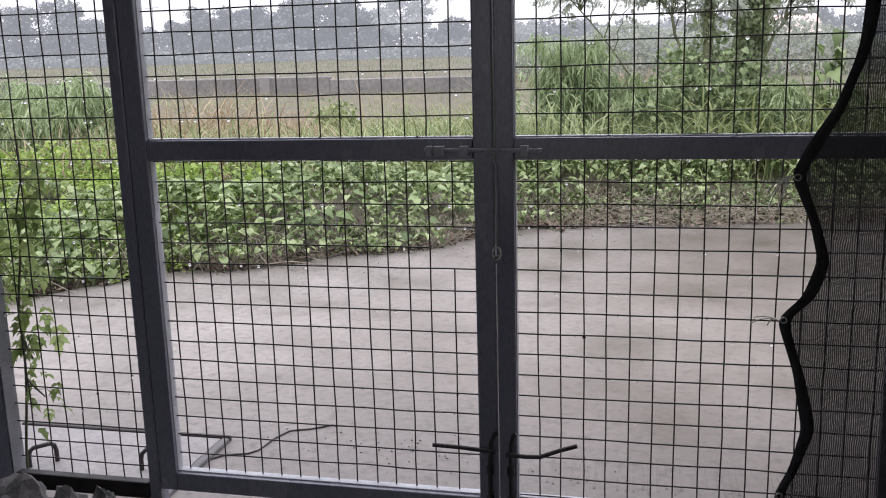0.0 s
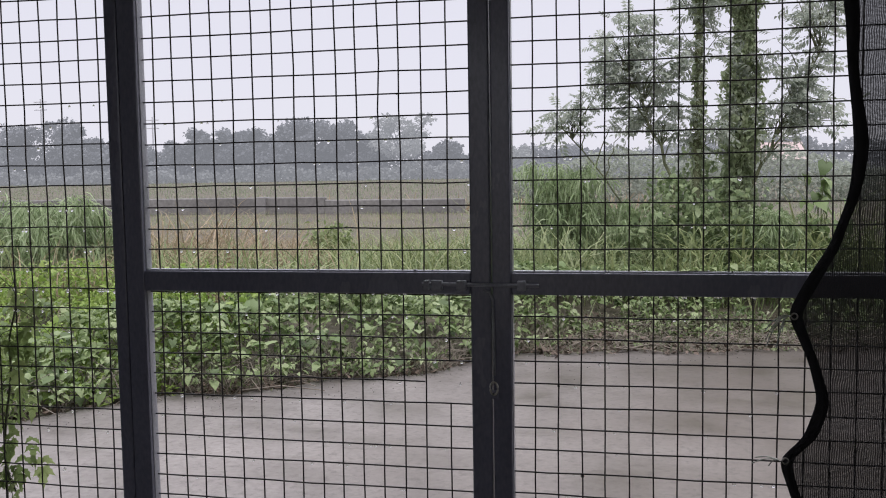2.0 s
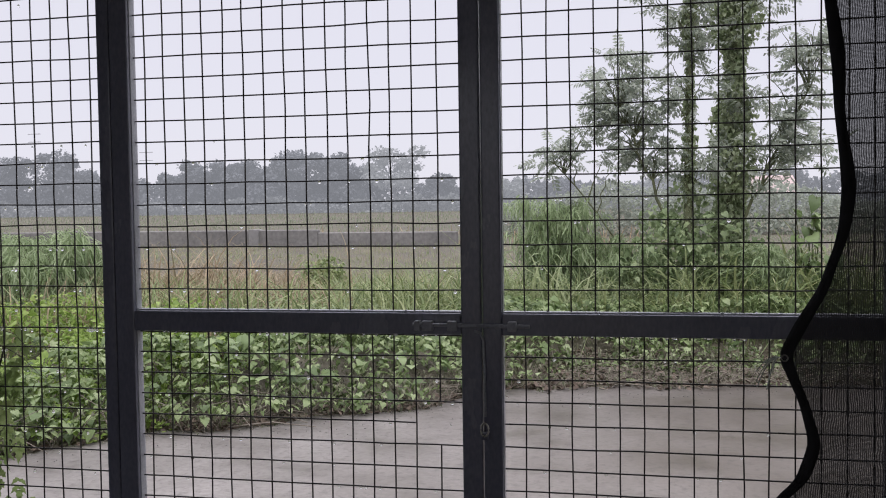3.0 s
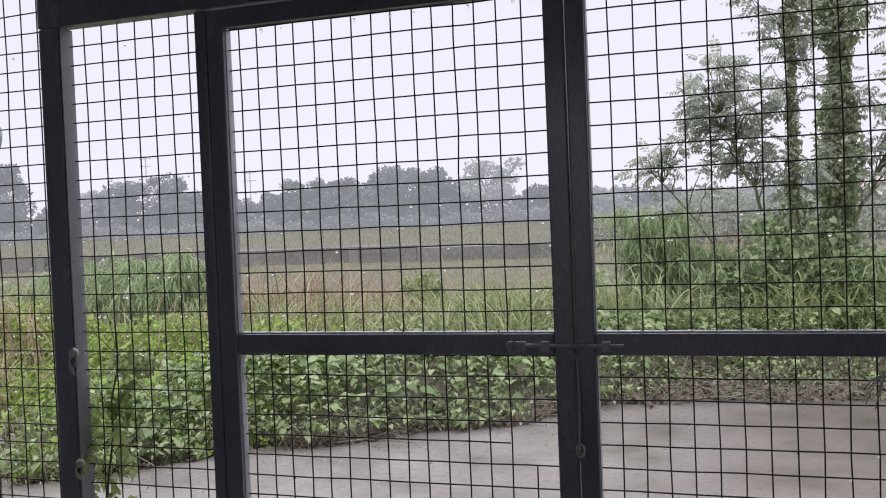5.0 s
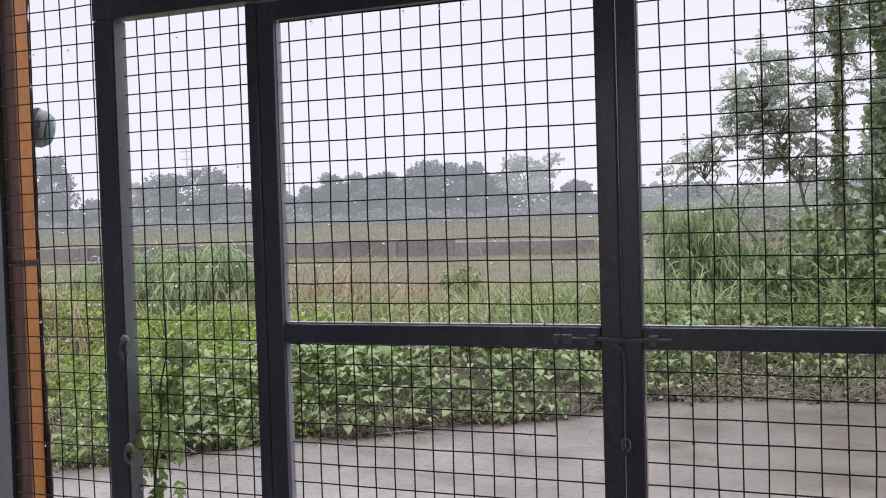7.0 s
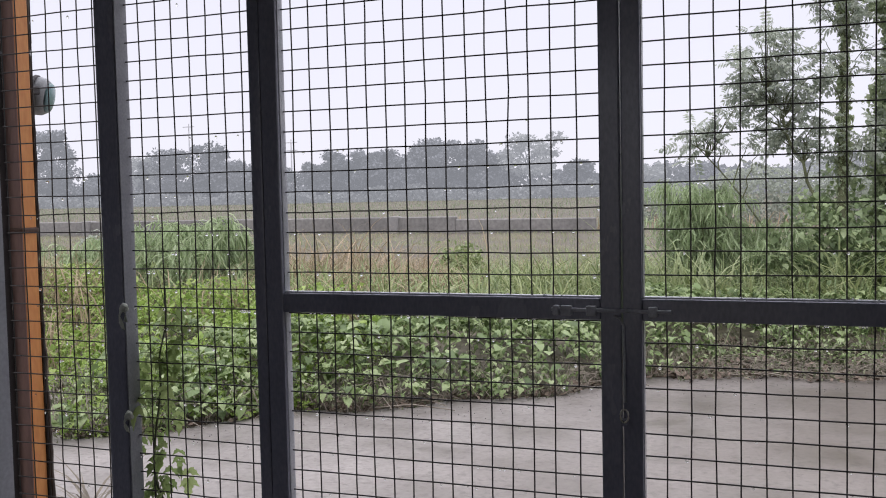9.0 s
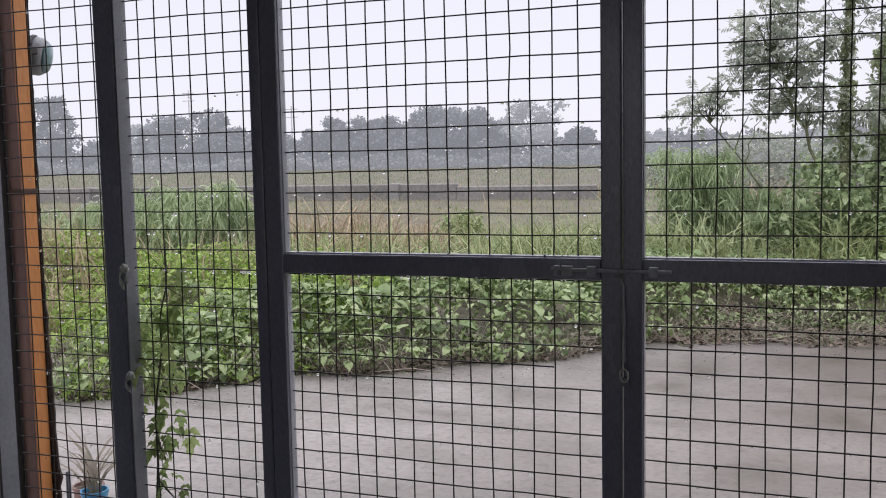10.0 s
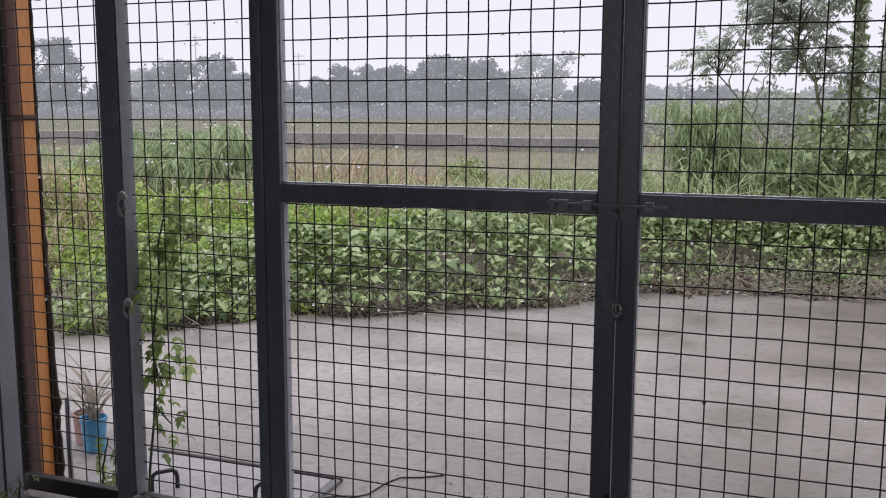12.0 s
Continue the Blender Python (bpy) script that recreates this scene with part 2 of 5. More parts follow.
def netting():
    """Knitted black shade cloth: fine open weave with denser bands."""
    m, n, l, p = node_mat("shade_net")
    tc = n.new("ShaderNodeTexCoord")
    sep = n.new("ShaderNodeSeparateXYZ")
    warp = n.new("ShaderNodeTexNoise")
    warp.inputs["Scale"].default_value = 18.0
    l.new(tc.outputs["Object"], warp.inputs["Vector"])
    add = n.new("ShaderNodeMixRGB")
    add.blend_type = "ADD"
    add.inputs[0].default_value = 0.014
    l.new(tc.outputs["Object"], add.inputs[1])
    l.new(warp.outputs["Color"], add.inputs[2])
    l.new(add.outputs[0], sep.inputs[0])
    waves = []
    for axis, pitch in (("X", 0.0044), ("Z", 0.0024)):
        a = n.new("ShaderNodeMath")
        a.operation = "MULTIPLY"
        a.inputs[1].default_value = 2 * math.pi / pitch
        l.new(sep.outputs[axis], a.inputs[0])
        b = n.new("ShaderNodeMath")
        b.operation = "SINE"
        l.new(a.outputs[0], b.inputs[0])
        waves.append(b)
    mx = n.new("ShaderNodeMath")
    mx.operation = "ADD"
    l.new(waves[0].outputs[0], mx.inputs[0])
    l.new(waves[1].outputs[0], mx.inputs[1])
    dens = n.new("ShaderNodeTexNoise")
    dens.inputs["Scale"].default_value = 260.0
    l.new(tc.outputs["Object"], dens.inputs["Vector"])
    ds = n.new("ShaderNodeMath")
    ds.operation = "MULTIPLY_ADD"
    ds.inputs[1].default_value, ds.inputs[2].default_value = 2.6, -1.3
    l.new(dens.outputs["Fac"], ds.inputs[0])
    sm = n.new("ShaderNodeMath")
    sm.operation = "ADD"
    l.new(mx.outputs[0], sm.inputs[0])
    l.new(ds.outputs[0], sm.inputs[1])
    hole = n.new("ShaderNodeMapRange")
    hole.inputs[1].default_value, hole.inputs[2].default_value = 0.0, 1.4
    hole.inputs[3].default_value, hole.inputs[4].default_value = 0.03, 0.33
    l.new(sm.outputs[0], hole.inputs[0])
    p.inputs["Base Color"].default_value = (0.06, 0.057, 0.058, 1)
    p.inputs["Roughness"].default_value = 0.6
    tr = n.new("ShaderNodeBsdfTransparent")
    mix = n.new("ShaderNodeMixShader")
    l.new(hole.outputs[0], mix.inputs[0])
    l.new(p.outputs[0], mix.inputs[1])
    l.new(tr.outputs[0], mix.inputs[2])
    l.new(mix.outputs[0], n["Material Output"].inputs[0])
    return m


DROP, NET = water(), netting()

# ---- mesh helpers ----
rng = np.random.default_rng(7)


def fast_mesh(name, V, F, smooth=False):
    V, F = np.asarray(V, dtype=np.float32), np.asarray(F, dtype=np.int32)
    me = bpy.data.meshes.new(name)
    me.vertices.add(len(V))
    me.vertices.foreach_set("co", V.ravel())
    k = F.shape[1]
    me.loops.add(F.size)
    me.loops.foreach_set("vertex_index", F.ravel())
    me.polygons.add(len(F))
    me.polygons.foreach_set("loop_start", np.arange(0, F.size, k, dtype=np.int32))
    if smooth:
        me.polygons.foreach_set("use_smooth", np.ones(len(F), dtype=bool))
    me.update(calc_edges=True)
    return me


def join_parts(chunks):
    V, F, o = [], [], 0
    for v, f in chunks:
        V.append(np.asarray(v, float))
        F.append(np.asarray(f, int) + o)
        o += len(v)
    return np.concatenate(V), np.concatenate(F)


def thing(name, at=(0, 0, 0), label="", category="", group="", kind=""):
    ob = new(name)
    ob.location = at
    ob.empty_display_size = 0.05
    return tagged(ob, label, category, group, kind)


def origin_of(ob):
    p = Vector((0, 0, 0))
    while ob:
        p = p + ob.location
        ob = ob.parent
    return p


def part(name, data, material, parent=None, label="", smooth=False):
    """Links mesh data given in world metres as one mesh object under a thing or part."""
    if isinstance(data, bpy.types.Mesh):
        me = data
    elif isinstance(data, bmesh.types.BMesh):
        me = bpy.data.meshes.new(name)
        data.to_mesh(me)
        data.free()
        if smooth:
            me.polygons.foreach_set("use_smooth", [True] * len(me.polygons))
    else:
        me = fast_mesh(name, data[0], data[1], smooth)
    if not me.materials:
        me.materials.append(material)
    ob = new(name, me)
    if parent:
        off = origin_of(parent)
        me.transform(Matrix.Translation(-off))
        ob.parent = parent
    return tagged(ob, label)


def box(x0, x1, y0, y1, z0, z1, bevel=0.003, seg=1):
    bm = bmesh.new()
    bmesh.ops.create_cube(bm, size=1)
    for v in bm.verts:
        v.co = ((x0 + x1) / 2 + v.co.x * (x1 - x0), (y0 + y1) / 2 + v.co.y * (y1 - y0), (z0 + z1) / 2 + v.co.z * (z1 - z0))
    if bevel:
        bmesh.ops.bevel(bm, geom=bm.edges[:], offset=bevel, segments=seg, profile=0.6, affect="EDGES")
    return bm


def tube(pts, radii, sides=6, side=None):
    """A tapered tube along points, as vertices and quads."""
    pts = np.asarray(pts, float)
    n = len(pts)
    radii = np.broadcast_to(np.asarray(radii, float), (n,))
    tang = np.gradient(pts, axis=0)
    tang /= np.linalg.norm(tang, axis=1)[:, None] + 1e-12
    ref = np.array((0.0, 0.0, 1.0)) if abs(tang[:, 2]).mean() < 0.8 else np.array((1.0, 0.0, 0.0))
    u = np.cross(tang, ref if side is None else np.asarray(side, float))
    u /= np.linalg.norm(u, axis=1)[:, None] + 1e-12
    w = np.cross(tang, u)
    a = np.arange(sides) * 2 * math.pi / sides
    V = pts[:, None] + radii[:, None, None] * (np.cos(a)[None, :, None] * u[:, None] + np.sin(a)[None, :, None] * w[:, None])
    V = V.reshape(-1, 3)
    i, j = np.meshgrid(np.arange(n - 1), np.arange(sides), indexing="ij")
    k = (j + 1) % sides
    F = np.stack([i * sides + j, i * sides + k, (i + 1) * sides + k, (i + 1) * sides + j], -1).reshape(-1, 4)
    return V, F


def tube_bm(pts, radii, sides=8, side=None):
    bm = bmesh.new()
    add_tube(bm, pts, radii, sides, side)
    return bm


def add_tube(bm, pts, radii, sides=8, side=None):
    V, F = tube(pts, radii, sides, side)
    vs = [bm.verts.new(v) for v in V]
    for f in F:
        bm.faces.new([vs[q] for q in f])
    n = len(V)
    bm.faces.new(vs[:sides][::-1])
    bm.faces.new(vs[n - sides:])


def lathe(profile, at, sides=20, axis=None):
    """A turned shape: (radius, height) pairs round z, or round another axis."""
    bm = bmesh.new()
    rings = []
    for r, h in profile:
        rings.append([bm.verts.new((r * math.cos(2 * math.pi * k / sides), r * math.sin(2 * math.pi * k / sides), h)) for k in range(sides)])
    for a, b in zip(rings, rings[1:]):
        for k in range(sides):
            bm.faces.new((a[k], a[(k + 1) % sides], b[(k + 1) % sides], b[k]))
    bm.faces.new(rings[0][::-1])
    bm.faces.new(rings[-1])
    m = Matrix.Translation(at)
    if axis:
        m = m @ Vector(axis).to_track_quat("Z", "Y").to_matrix().to_4x4()
    bm.transform(m)
    return bm


def turns(yaw, pitch, roll):
    """Rotation matrices: roll about x, then pitch, then yaw."""
    cy, sy, cp, sp, cr, sr = np.cos(yaw), np.sin(yaw), np.cos(pitch), np.sin(pitch), np.cos(roll), np.sin(roll)
    return np.stack([np.stack([cy * cp, cy * sp * sr - sy * cr, cy * sp * cr + sy * sr], -1),
                     np.stack([sy * cp, sy * sp * sr + cy * cr, sy * sp * cr - cy * sr], -1),
                     np.stack([-sp, cp * sr, cp * cr], -1)], -2)


def scatter(template, pos, rot, size):
    V, F = template
    n = len(pos)
    W = np.einsum("nij,vj->nvi", rot, V) * np.asarray(size).reshape(n, 1, -1) + np.asarray(pos)[:, None]
    G = F[None] + (np.arange(n) * len(V))[:, None, None]
    return W.reshape(-1, 3), G.reshape(-1, F.shape[1])


def heart_leaf(droop=0.2, fold=0.06):
    mid = [(0, 0, 0), (0.35, 0, 0.02), (0.7, 0, -0.3 * droop), (1.05, 0, -droop)]
    left = [(-0.12, 0.24, fold), (0.16, 0.45, fold * 1.3), (0.52, 0.36, fold - 0.2 * droop), (0.83, 0.15, -0.5 * droop)]
    V = np.array(mid + left + [(x, -y, z) for x, y, z in left], float)
    F = [(0, 5, 4), (0, 1, 5), (1, 6, 5), (1, 2, 6), (2, 7, 6), (2, 3, 7)]
    F += [(a if a < 4 else a + 4, c if c < 4 else c + 4, b if b < 4 else b + 4) for a, b, c in F]
    return V, np.array(F)


def lance_leaf(width=0.2, droop=0.15):
    V = np.array([(0, 0, 0), (0.45, width, 0.04), (1, 0, -droop), (0.45, -width, 0.04), (0.5, 0, -0.02)], float)
    return V, np.array([(0, 4, 1), (4, 2, 1), (0, 3, 4), (4, 3, 2)])


def lobed_leaflet(droop):
    """A toothed leaflet one long, folded a little along its rib."""
    left = [(0.06, 0.15, 0.02), (0.22, 0.3, 0.05), (0.36, 0.19, 0.02), (0.55, 0.24, 0.0), (0.68, 0.11, -0.4 * droop)]
    mid = [(0, 0, 0), (0.3, 0, 0.0), (0.6, 0, -0.25 * droop), (1.0, 0, -droop)]
    V = np.array(mid + left + [(x, -y, z) for x, y, z in left], float)
    F = [(0, 1, 4), (4, 1, 5), (5, 1, 6), (6, 1, 2), (6, 2, 7), (7, 2, 8), (8, 2, 3)]
    return V, np.array(F + [(a if a < 4 else a + 5, c if c < 4 else c + 5, b if b < 4 else b + 5) for a, b, c in F])


def compound_leaf(droop=0.3):
    """A pinnate leaf one long: two pairs of leaflets and a larger end leaflet."""
    V, F = [], []
    for at, yaw, size in ((0.0, 0.9, 0.42), (0.05, -0.9, 0.4), (0.3, 0.8, 0.46), (0.34, -0.8, 0.44), (0.45, 0.0, 0.58)):
        v, f = lobed_leaflet(0.35)
        c, q = math.cos(yaw), math.sin(yaw)
        v = v * size
        v = np.stack([at + c * v[:, 0] - q * v[:, 1], q * v[:, 0] + c * v[:, 1], v[:, 2] - droop * at], -1)
        F.append(f + 14 * len(V))
        V.append(v)
    return np.concatenate(V), np.concatenate(F)


def blade(bend, width=0.02, seg=5, droop=0.0):
    """A grass blade one long, rising along z and bending towards x."""
    s = np.linspace(0, 1, seg + 1)
    x = bend * s ** 2 + droop * s ** 4 * 0.4
    z = s * (1 - 0.25 * bend * s) - droop * s ** 4 * 0.55
    w = width * (1 - s ** 1.6) * (0.6 + 0.8 * np.minimum(s * 3, 1)) * 0.5
    V = np.concatenate([np.stack([x, w, z], -1), np.stack([x, -w, z], -1)])
    F = np.array([(i, i + 1, i + 2 + seg, i + 1 + seg) for i in range(seg)])
    return V, F


def many_blades(pos, height, bends, width, lean=0.25, droop=0.0):
    chunks = []
    pick = rng.integers(0, len(bends), len(pos))
    for k, b in enumerate(bends):
        sel = pick == k
        n = int(sel.sum())
        if n:
            r = turns(rng.uniform(0, 2 * math.pi, n), rng.normal(0, lean, n), rng.normal(0, lean * 0.4, n))
            chunks.append(scatter(blade(b, width, 5, droop), pos[sel], r, height[sel]))
    return join_parts(chunks)


# ---- ground ----
EDGE_X = [-14, -9, -4.5, -3.3, -2.87, -2.45, -2.22, -1.91, -1.55, -1.12, -0.72, -0.36, -0.08, 0.26, 0.66, 1.24, 1.8, 2.2, 4, 10, 30]
EDGE_Y = [3.2, 3.0, 3.0, 2.6, 2.12, 1.66, 1.78, 2.17, 2.56, 2.78, 3.11, 3.32, 3.56, 4.1, 4.28, 4.4, 4.45, 4.6, 4.7, 4.6, 4.4]


def edge_y(x):
    return np.interp(x, EDGE_X, EDGE_Y) + 0.05 * np.sin(np.asarray(x) * 7.3) + 0.03 * np.sin(np.asarray(x) * 17.0 + 1)


def beyond(x, y):
    """Metres behind the edge of the yard."""
    return (np.asarray(y) - edge_y(x)) * 0.83


def ground_z(x, y):
    d = beyond(x, y)
    rise = np.clip((d + 0.05) / 1.5, 0, 1)
    rise = rise * rise * (3 - 2 * rise) * 0.2
    fall = np.clip((d - 3.0) / 12.0, 0, 1)
    bumps = 0.03 * np.sin(np.asarray(x) * 2.1 + np.asarray(y) * 1.3) * np.clip(d, 0, 1)
    far = np.clip((np.asarray(y) - 14.0) / 10.0, 0, 1) * 0.28 + np.clip((np.asarray(y) - 24.0) / 86.0, 0, 1) * 1.15
    return np.where(d < 0.0, -0.06, -0.06 + rise * (1 - fall) + bumps * (1 - fall)) + far + 0.05 * np.clip(d / 0.1, 0, 1)


def build_ground():
    near = np.arange(-8, 8.01, 0.16)
    far = 8 * 1.16 ** np.arange(1, 26)
    xs = np.concatenate([-far[::-1], near, far])
    ys = np.concatenate([-(8 * 1.3 ** np.arange(1, 14))[::-1], np.arange(-8, 12.01, 0.16), 12 + 1.5 * np.arange(1, 13), 30 * 1.17 ** np.arange(1, 19)])
    X, Y = np.meshgrid(xs, ys, indexing="ij")
    V = np.stack([X, Y, ground_z(X, Y)], -1).reshape(-1, 3)
    a, b = len(xs), len(ys)
    i, j = np.meshgrid(np.arange(a - 1), np.arange(b - 1), indexing="ij")
    F = np.stack([i * b + j, (i + 1) * b + j, (i + 1) * b + j + 1, i * b + j + 1], -1).reshape(-1, 4)
    ob = part("ground", (V, F), SOIL, smooth=True)
    tagged(ob, "brown and green field soil under weeds and grass", "ground", kind="structure")


def build_yard():
    xs = np.arange(-14, 16.01, 0.06)
    top = np.stack([xs, edge_y(xs) + 0.03, np.zeros_like(xs)], -1)
    inner = np.stack([xs, np.minimum(np.full_like(xs, -0.02), top[:, 1] - 0.05), np.zeros_like(xs)], -1)
    n = len(xs)
    low = top.copy()
    low[:, 2] = -0.08
    low[:, 1] += 0.01
    V = np.concatenate([inner, top, low])
    i = np.arange(n - 1)
    F = np.concatenate([np.stack([i, i + 1, i + 1 + n, i + n], -1), np.stack([i + n, i + 1 + n, i + 1 + 2 * n, i + 2 * n], -1)])
    ob = part("pavement", (V, F), CONCRETE)
    tagged(ob, "wet pinkish grey concrete yard with rough edge", "pavement", kind="structure")


build_ground()
build_yard()


def build_shelter():
    # Floor colour kept dark to cut light bounced onto the lower rails.
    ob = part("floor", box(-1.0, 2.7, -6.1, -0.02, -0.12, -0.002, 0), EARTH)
    tagged(ob, "dark trodden earth floor inside the shelter", "floor", kind="structure")
    ob = part("wall_left", box(-1.0, -0.892, -6, -0.1, -0.002, 2.5, 0.002), GREY_SHEET)
    tagged(ob, "grey sheet metal side wall", "wall", kind="structure")
    part("seam", box(-0.894, -0.89, -0.17, -0.164, 0.05, 2.4, 0), DARK_IRON, ob)
    # Front and right walls are out of view, added to enclose the shelter.
    ob = part("wall_front", box(1.815, 2.6, 0.0, 0.08, -0.002, 2.5, 0.002), GREY_SHEET)
    tagged(ob, "unseen plain grey wall closing the gap beside the gate", "wall", kind="structure")
    ob = part("wall_right", box(2.6, 2.7, -6, 0.1, -0.002, 2.5, 0), GREY_SHEET)
    tagged(ob, "unseen plain grey side wall closing the shelter", "wall", kind="structure")
    # Back wall is out of view, its opening added to light the gate's inside.
    ob = part("wall_back", box(1.6, 2.6, -6.1, -6.0, -0.002, 2.5, 0), GREY_SHEET)
    tagged(ob, "unseen plain grey back wall beside an opening left for light", "wall", kind="structure")
    # Roof is out of view, added to keep sky light off the inner faces.
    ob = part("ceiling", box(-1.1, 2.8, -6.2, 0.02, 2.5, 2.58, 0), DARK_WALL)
    tagged(ob, "unseen dark roof added to shade the gate", "ceiling", kind="structure")


build_shelter()

# ---- gate and fence ----
CELL = 0.0525
Z_MESH = 1.0
FY0, FY1 = -0.03, -0.004


def wire_panel(x0, x1, z0, z1, first, gaps=(), columns=None, levels=None):
    """Welded mesh: uprights at first + k * CELL, cross wires on the common raster. gaps: (column, z from, z to) or ("row", k, x from, x to)."""
    chunks = []
    cols = columns if columns else [x for x in np.arange(first - 60 * CELL, x1, CELL) if x0 < x < x1]
    level = levels or (lambda k: Z_MESH + k * CELL)
    rows = [k for k in range(-20, 31) if z0 < level(k) < z1]
    r = 0.0019

    def run(a, b, seed):
        n = max(2, int(np.linalg.norm(np.subtract(b, a)) / (CELL * 2)) + 1)
        p = np.linspace(a, b, n)
        wob = np.random.default_rng(seed).normal(0, 0.0009, (n, 3))
        wob[0] = wob[-1] = 0
        chunks.append(tube(p + wob, r, 6))

    for c, x in enumerate(cols):
        jit = 0.0018 * math.sin(c * 2.7 + x0 * 9)
        spans = [(z0, z1)]
        for g in gaps:
            if g[0] == c:
                spans = [(z0, g[1]), (g[2], z1)]
        for q, (a, b) in enumerate(spans):
            run((x + jit, 0.0, a), (x - jit, 0.0, b), c * 13 + q)
    for k in rows:
        z = level(k)
        spans = [(x0, x1)]
        for g in gaps:
            if g[0] == "row" and g[1] == k:
                spans = [(x0, g[2])]
        for q, (a, b) in enumerate(spans):
            run((a, -0.0032, z), (b, -0.0032, z + 0.0012 * math.sin(k * 1.9)), 500 + k * 7 + q)
    return join_parts(chunks)


def gate_leaf(label, x0, x1, gaps=(), columns=None, first=0.0, levels=None, hinge=0.0485):
    g = thing("gate_leaf", (x0, 0, 0.06), label, "gate", "leaves of the double gate")
    w = 0.048
    part("stile", box(x0, x0 + hinge, FY0, FY1, 0.06, 1.838, 0.004, 2), STEEL, g)
    part("stile", box(x1 - w, x1, FY0, FY1, 0.06, 1.838, 0.004, 2), STEEL, g)
    for nm, a, b in (("bottom_rail", 0.06, 0.11), ("middle_rail", 0.951, 1.001), ("top_rail", 1.789, 1.838)):
        part(nm, box(x0 + hinge + 0.0005, x1 - w - 0.0005, FY0 + 0.0006, 0.008, a, b, 0.003, 2), STEEL, g)
    # Added strips paint the sky's reflection along rail tops and inner stile edges.
    for z in (0.11, 1.001):
        part("rail_glint", box(x0 + hinge, x1 - w, -0.016, 0.0075, z - 0.001, z + 0.0035, 0.001), GLINT, g, "bright strip painted as sky reflection on the wet upper edge")
    for a, b in ((0.114, 0.951), (1.005, 1.789)):
        part("stile_glint", box(x0 + hinge - 0.001, x0 + hinge + 0.002, -0.02, 0.006, a, b, 0.001), GLINT, g, "pale strip painted as sky light on the inner edge")
    part("wire_mesh", wire_panel(x0 + 0.01, x1 - 0.01, 0.075, 1.82, first, gaps, columns, levels), WIRE, g, "welded square wire mesh, wet and slightly rusty", True)
    return g


def right_level(k):
    return 1.0545 + (0.0525 if k > 0 else 0.0523) * k


left_cols = [i * 0.0527 for i in range(14)] + [0.745]
gate_a = gate_leaf("dark grey steel gate leaf with wire mesh, a few wires cut", -0.0765, 0.85, gaps=((14, Z_MESH - 6 * CELL, Z_MESH - 4 * CELL), ("row", -5, 0.684)), columns=left_cols)
gate_b = gate_leaf("dark grey steel gate leaf with wire mesh behind shade net", 0.8525, 1.76, columns=[0.9465 + 0.0536 * i for i in range(15)], levels=right_level, hinge=0.044)


def slide_bolt():
    b = thing("slide_bolt", (0.75, FY0, 0.97), "grey steel barrel bolt fixed across both gate leaves", "bolt")
    y = FY0
    part("rod", tube_bm([(0.69, y - 0.011, 0.976), (0.8, y - 0.011, 0.975), (0.89, y - 0.011, 0.974), (0.962, y - 0.011, 0.974)], 0.0045), BOLT, b, "thin round bolt rod")
    for x, w in ((0.694, 0.014), (0.712, 0.026), (0.772, 0.022), (0.912, 0.02)):
        bm = box(x, x + w, y - 0.019, y - 0.0002, 0.962, 0.985, 0.003, 2)
        part("keeper", bm, BOLT, b)
    return b


slide_bolt()


def hasp():
    h = thing("hasp", (0.868, FY0, 0.95), "dark hanging iron hasp bar with ring on the gate", "hasp")
    y = FY0 - 0.006
    part("bar", tube_bm([(0.834, y, 0.962), (0.848, y, 0.957), (0.855, y, 0.94), (0.857, y, 0.85), (0.857, y, 0.765)], 0.0032), BOLT, h, "", True)
    ring = []
    for k in range(15):
        a = 2 * math.pi * k / 14
        ring.append((0.857 + 0.009 * math.sin(a), y - 0.01, 0.736 + 0.015 * math.cos(a)))
    lock = part("lock_body", box(0.848, 0.866, y - 0.008, y + 0.004, 0.71, 0.73, 0.004, 2), STEEL, h, "small dark padlock body")
    part("ring", tube_bm(ring, 0.0026, 6), BRASS, lock, "bright worn steel ring", True)
    return h


hasp()


def drop_bolt(name_x, rod, handle):
    d = thing("drop_bolt", (name_x, FY0, 0.06), "dark bent iron drop bolt with a long handle", "bolt", "drop bolts of the gate")
    part("rod", tube_bm(rod, 0.0055), DARK_IRON, d)
    part("handle", tube_bm(handle, 0.0055), DARK_IRON, d)
    for z in (0.1, 0.18):
        part("sleeve", lathe([(0.0095, 0), (0.0095, 0.02)], (name_x, FY0 - 0.008, z), 12), DARK_IRON, d)


yb = FY0 - 0.009
drop_bolt(0.83, [(0.83, yb, -0.002), (0.83, yb, 0.2), (0.834, yb, 0.265), (0.842, yb, 0.284), (0.851, yb, 0.288)], [(0.69, yb - 0.011, 0.251), (0.76, yb - 0.011, 0.249), (0.845, yb - 0.011, 0.243)])
drop_bolt(0.882, [(0.882, yb, -0.002), (0.882, yb, 0.2), (0.884, yb, 0.262), (0.889, yb, 0.282), (0.896, yb, 0.288)], [(0.872, yb - 0.011, 0.238), (0.92, yb - 0.011, 0.236), (0.955, yb - 0.011, 0.238), (1.0, yb - 0.011, 0.257), (1.043, yb - 0.011, 0.272)])


def fence_level(k):
    return 1.006 + CELL * k


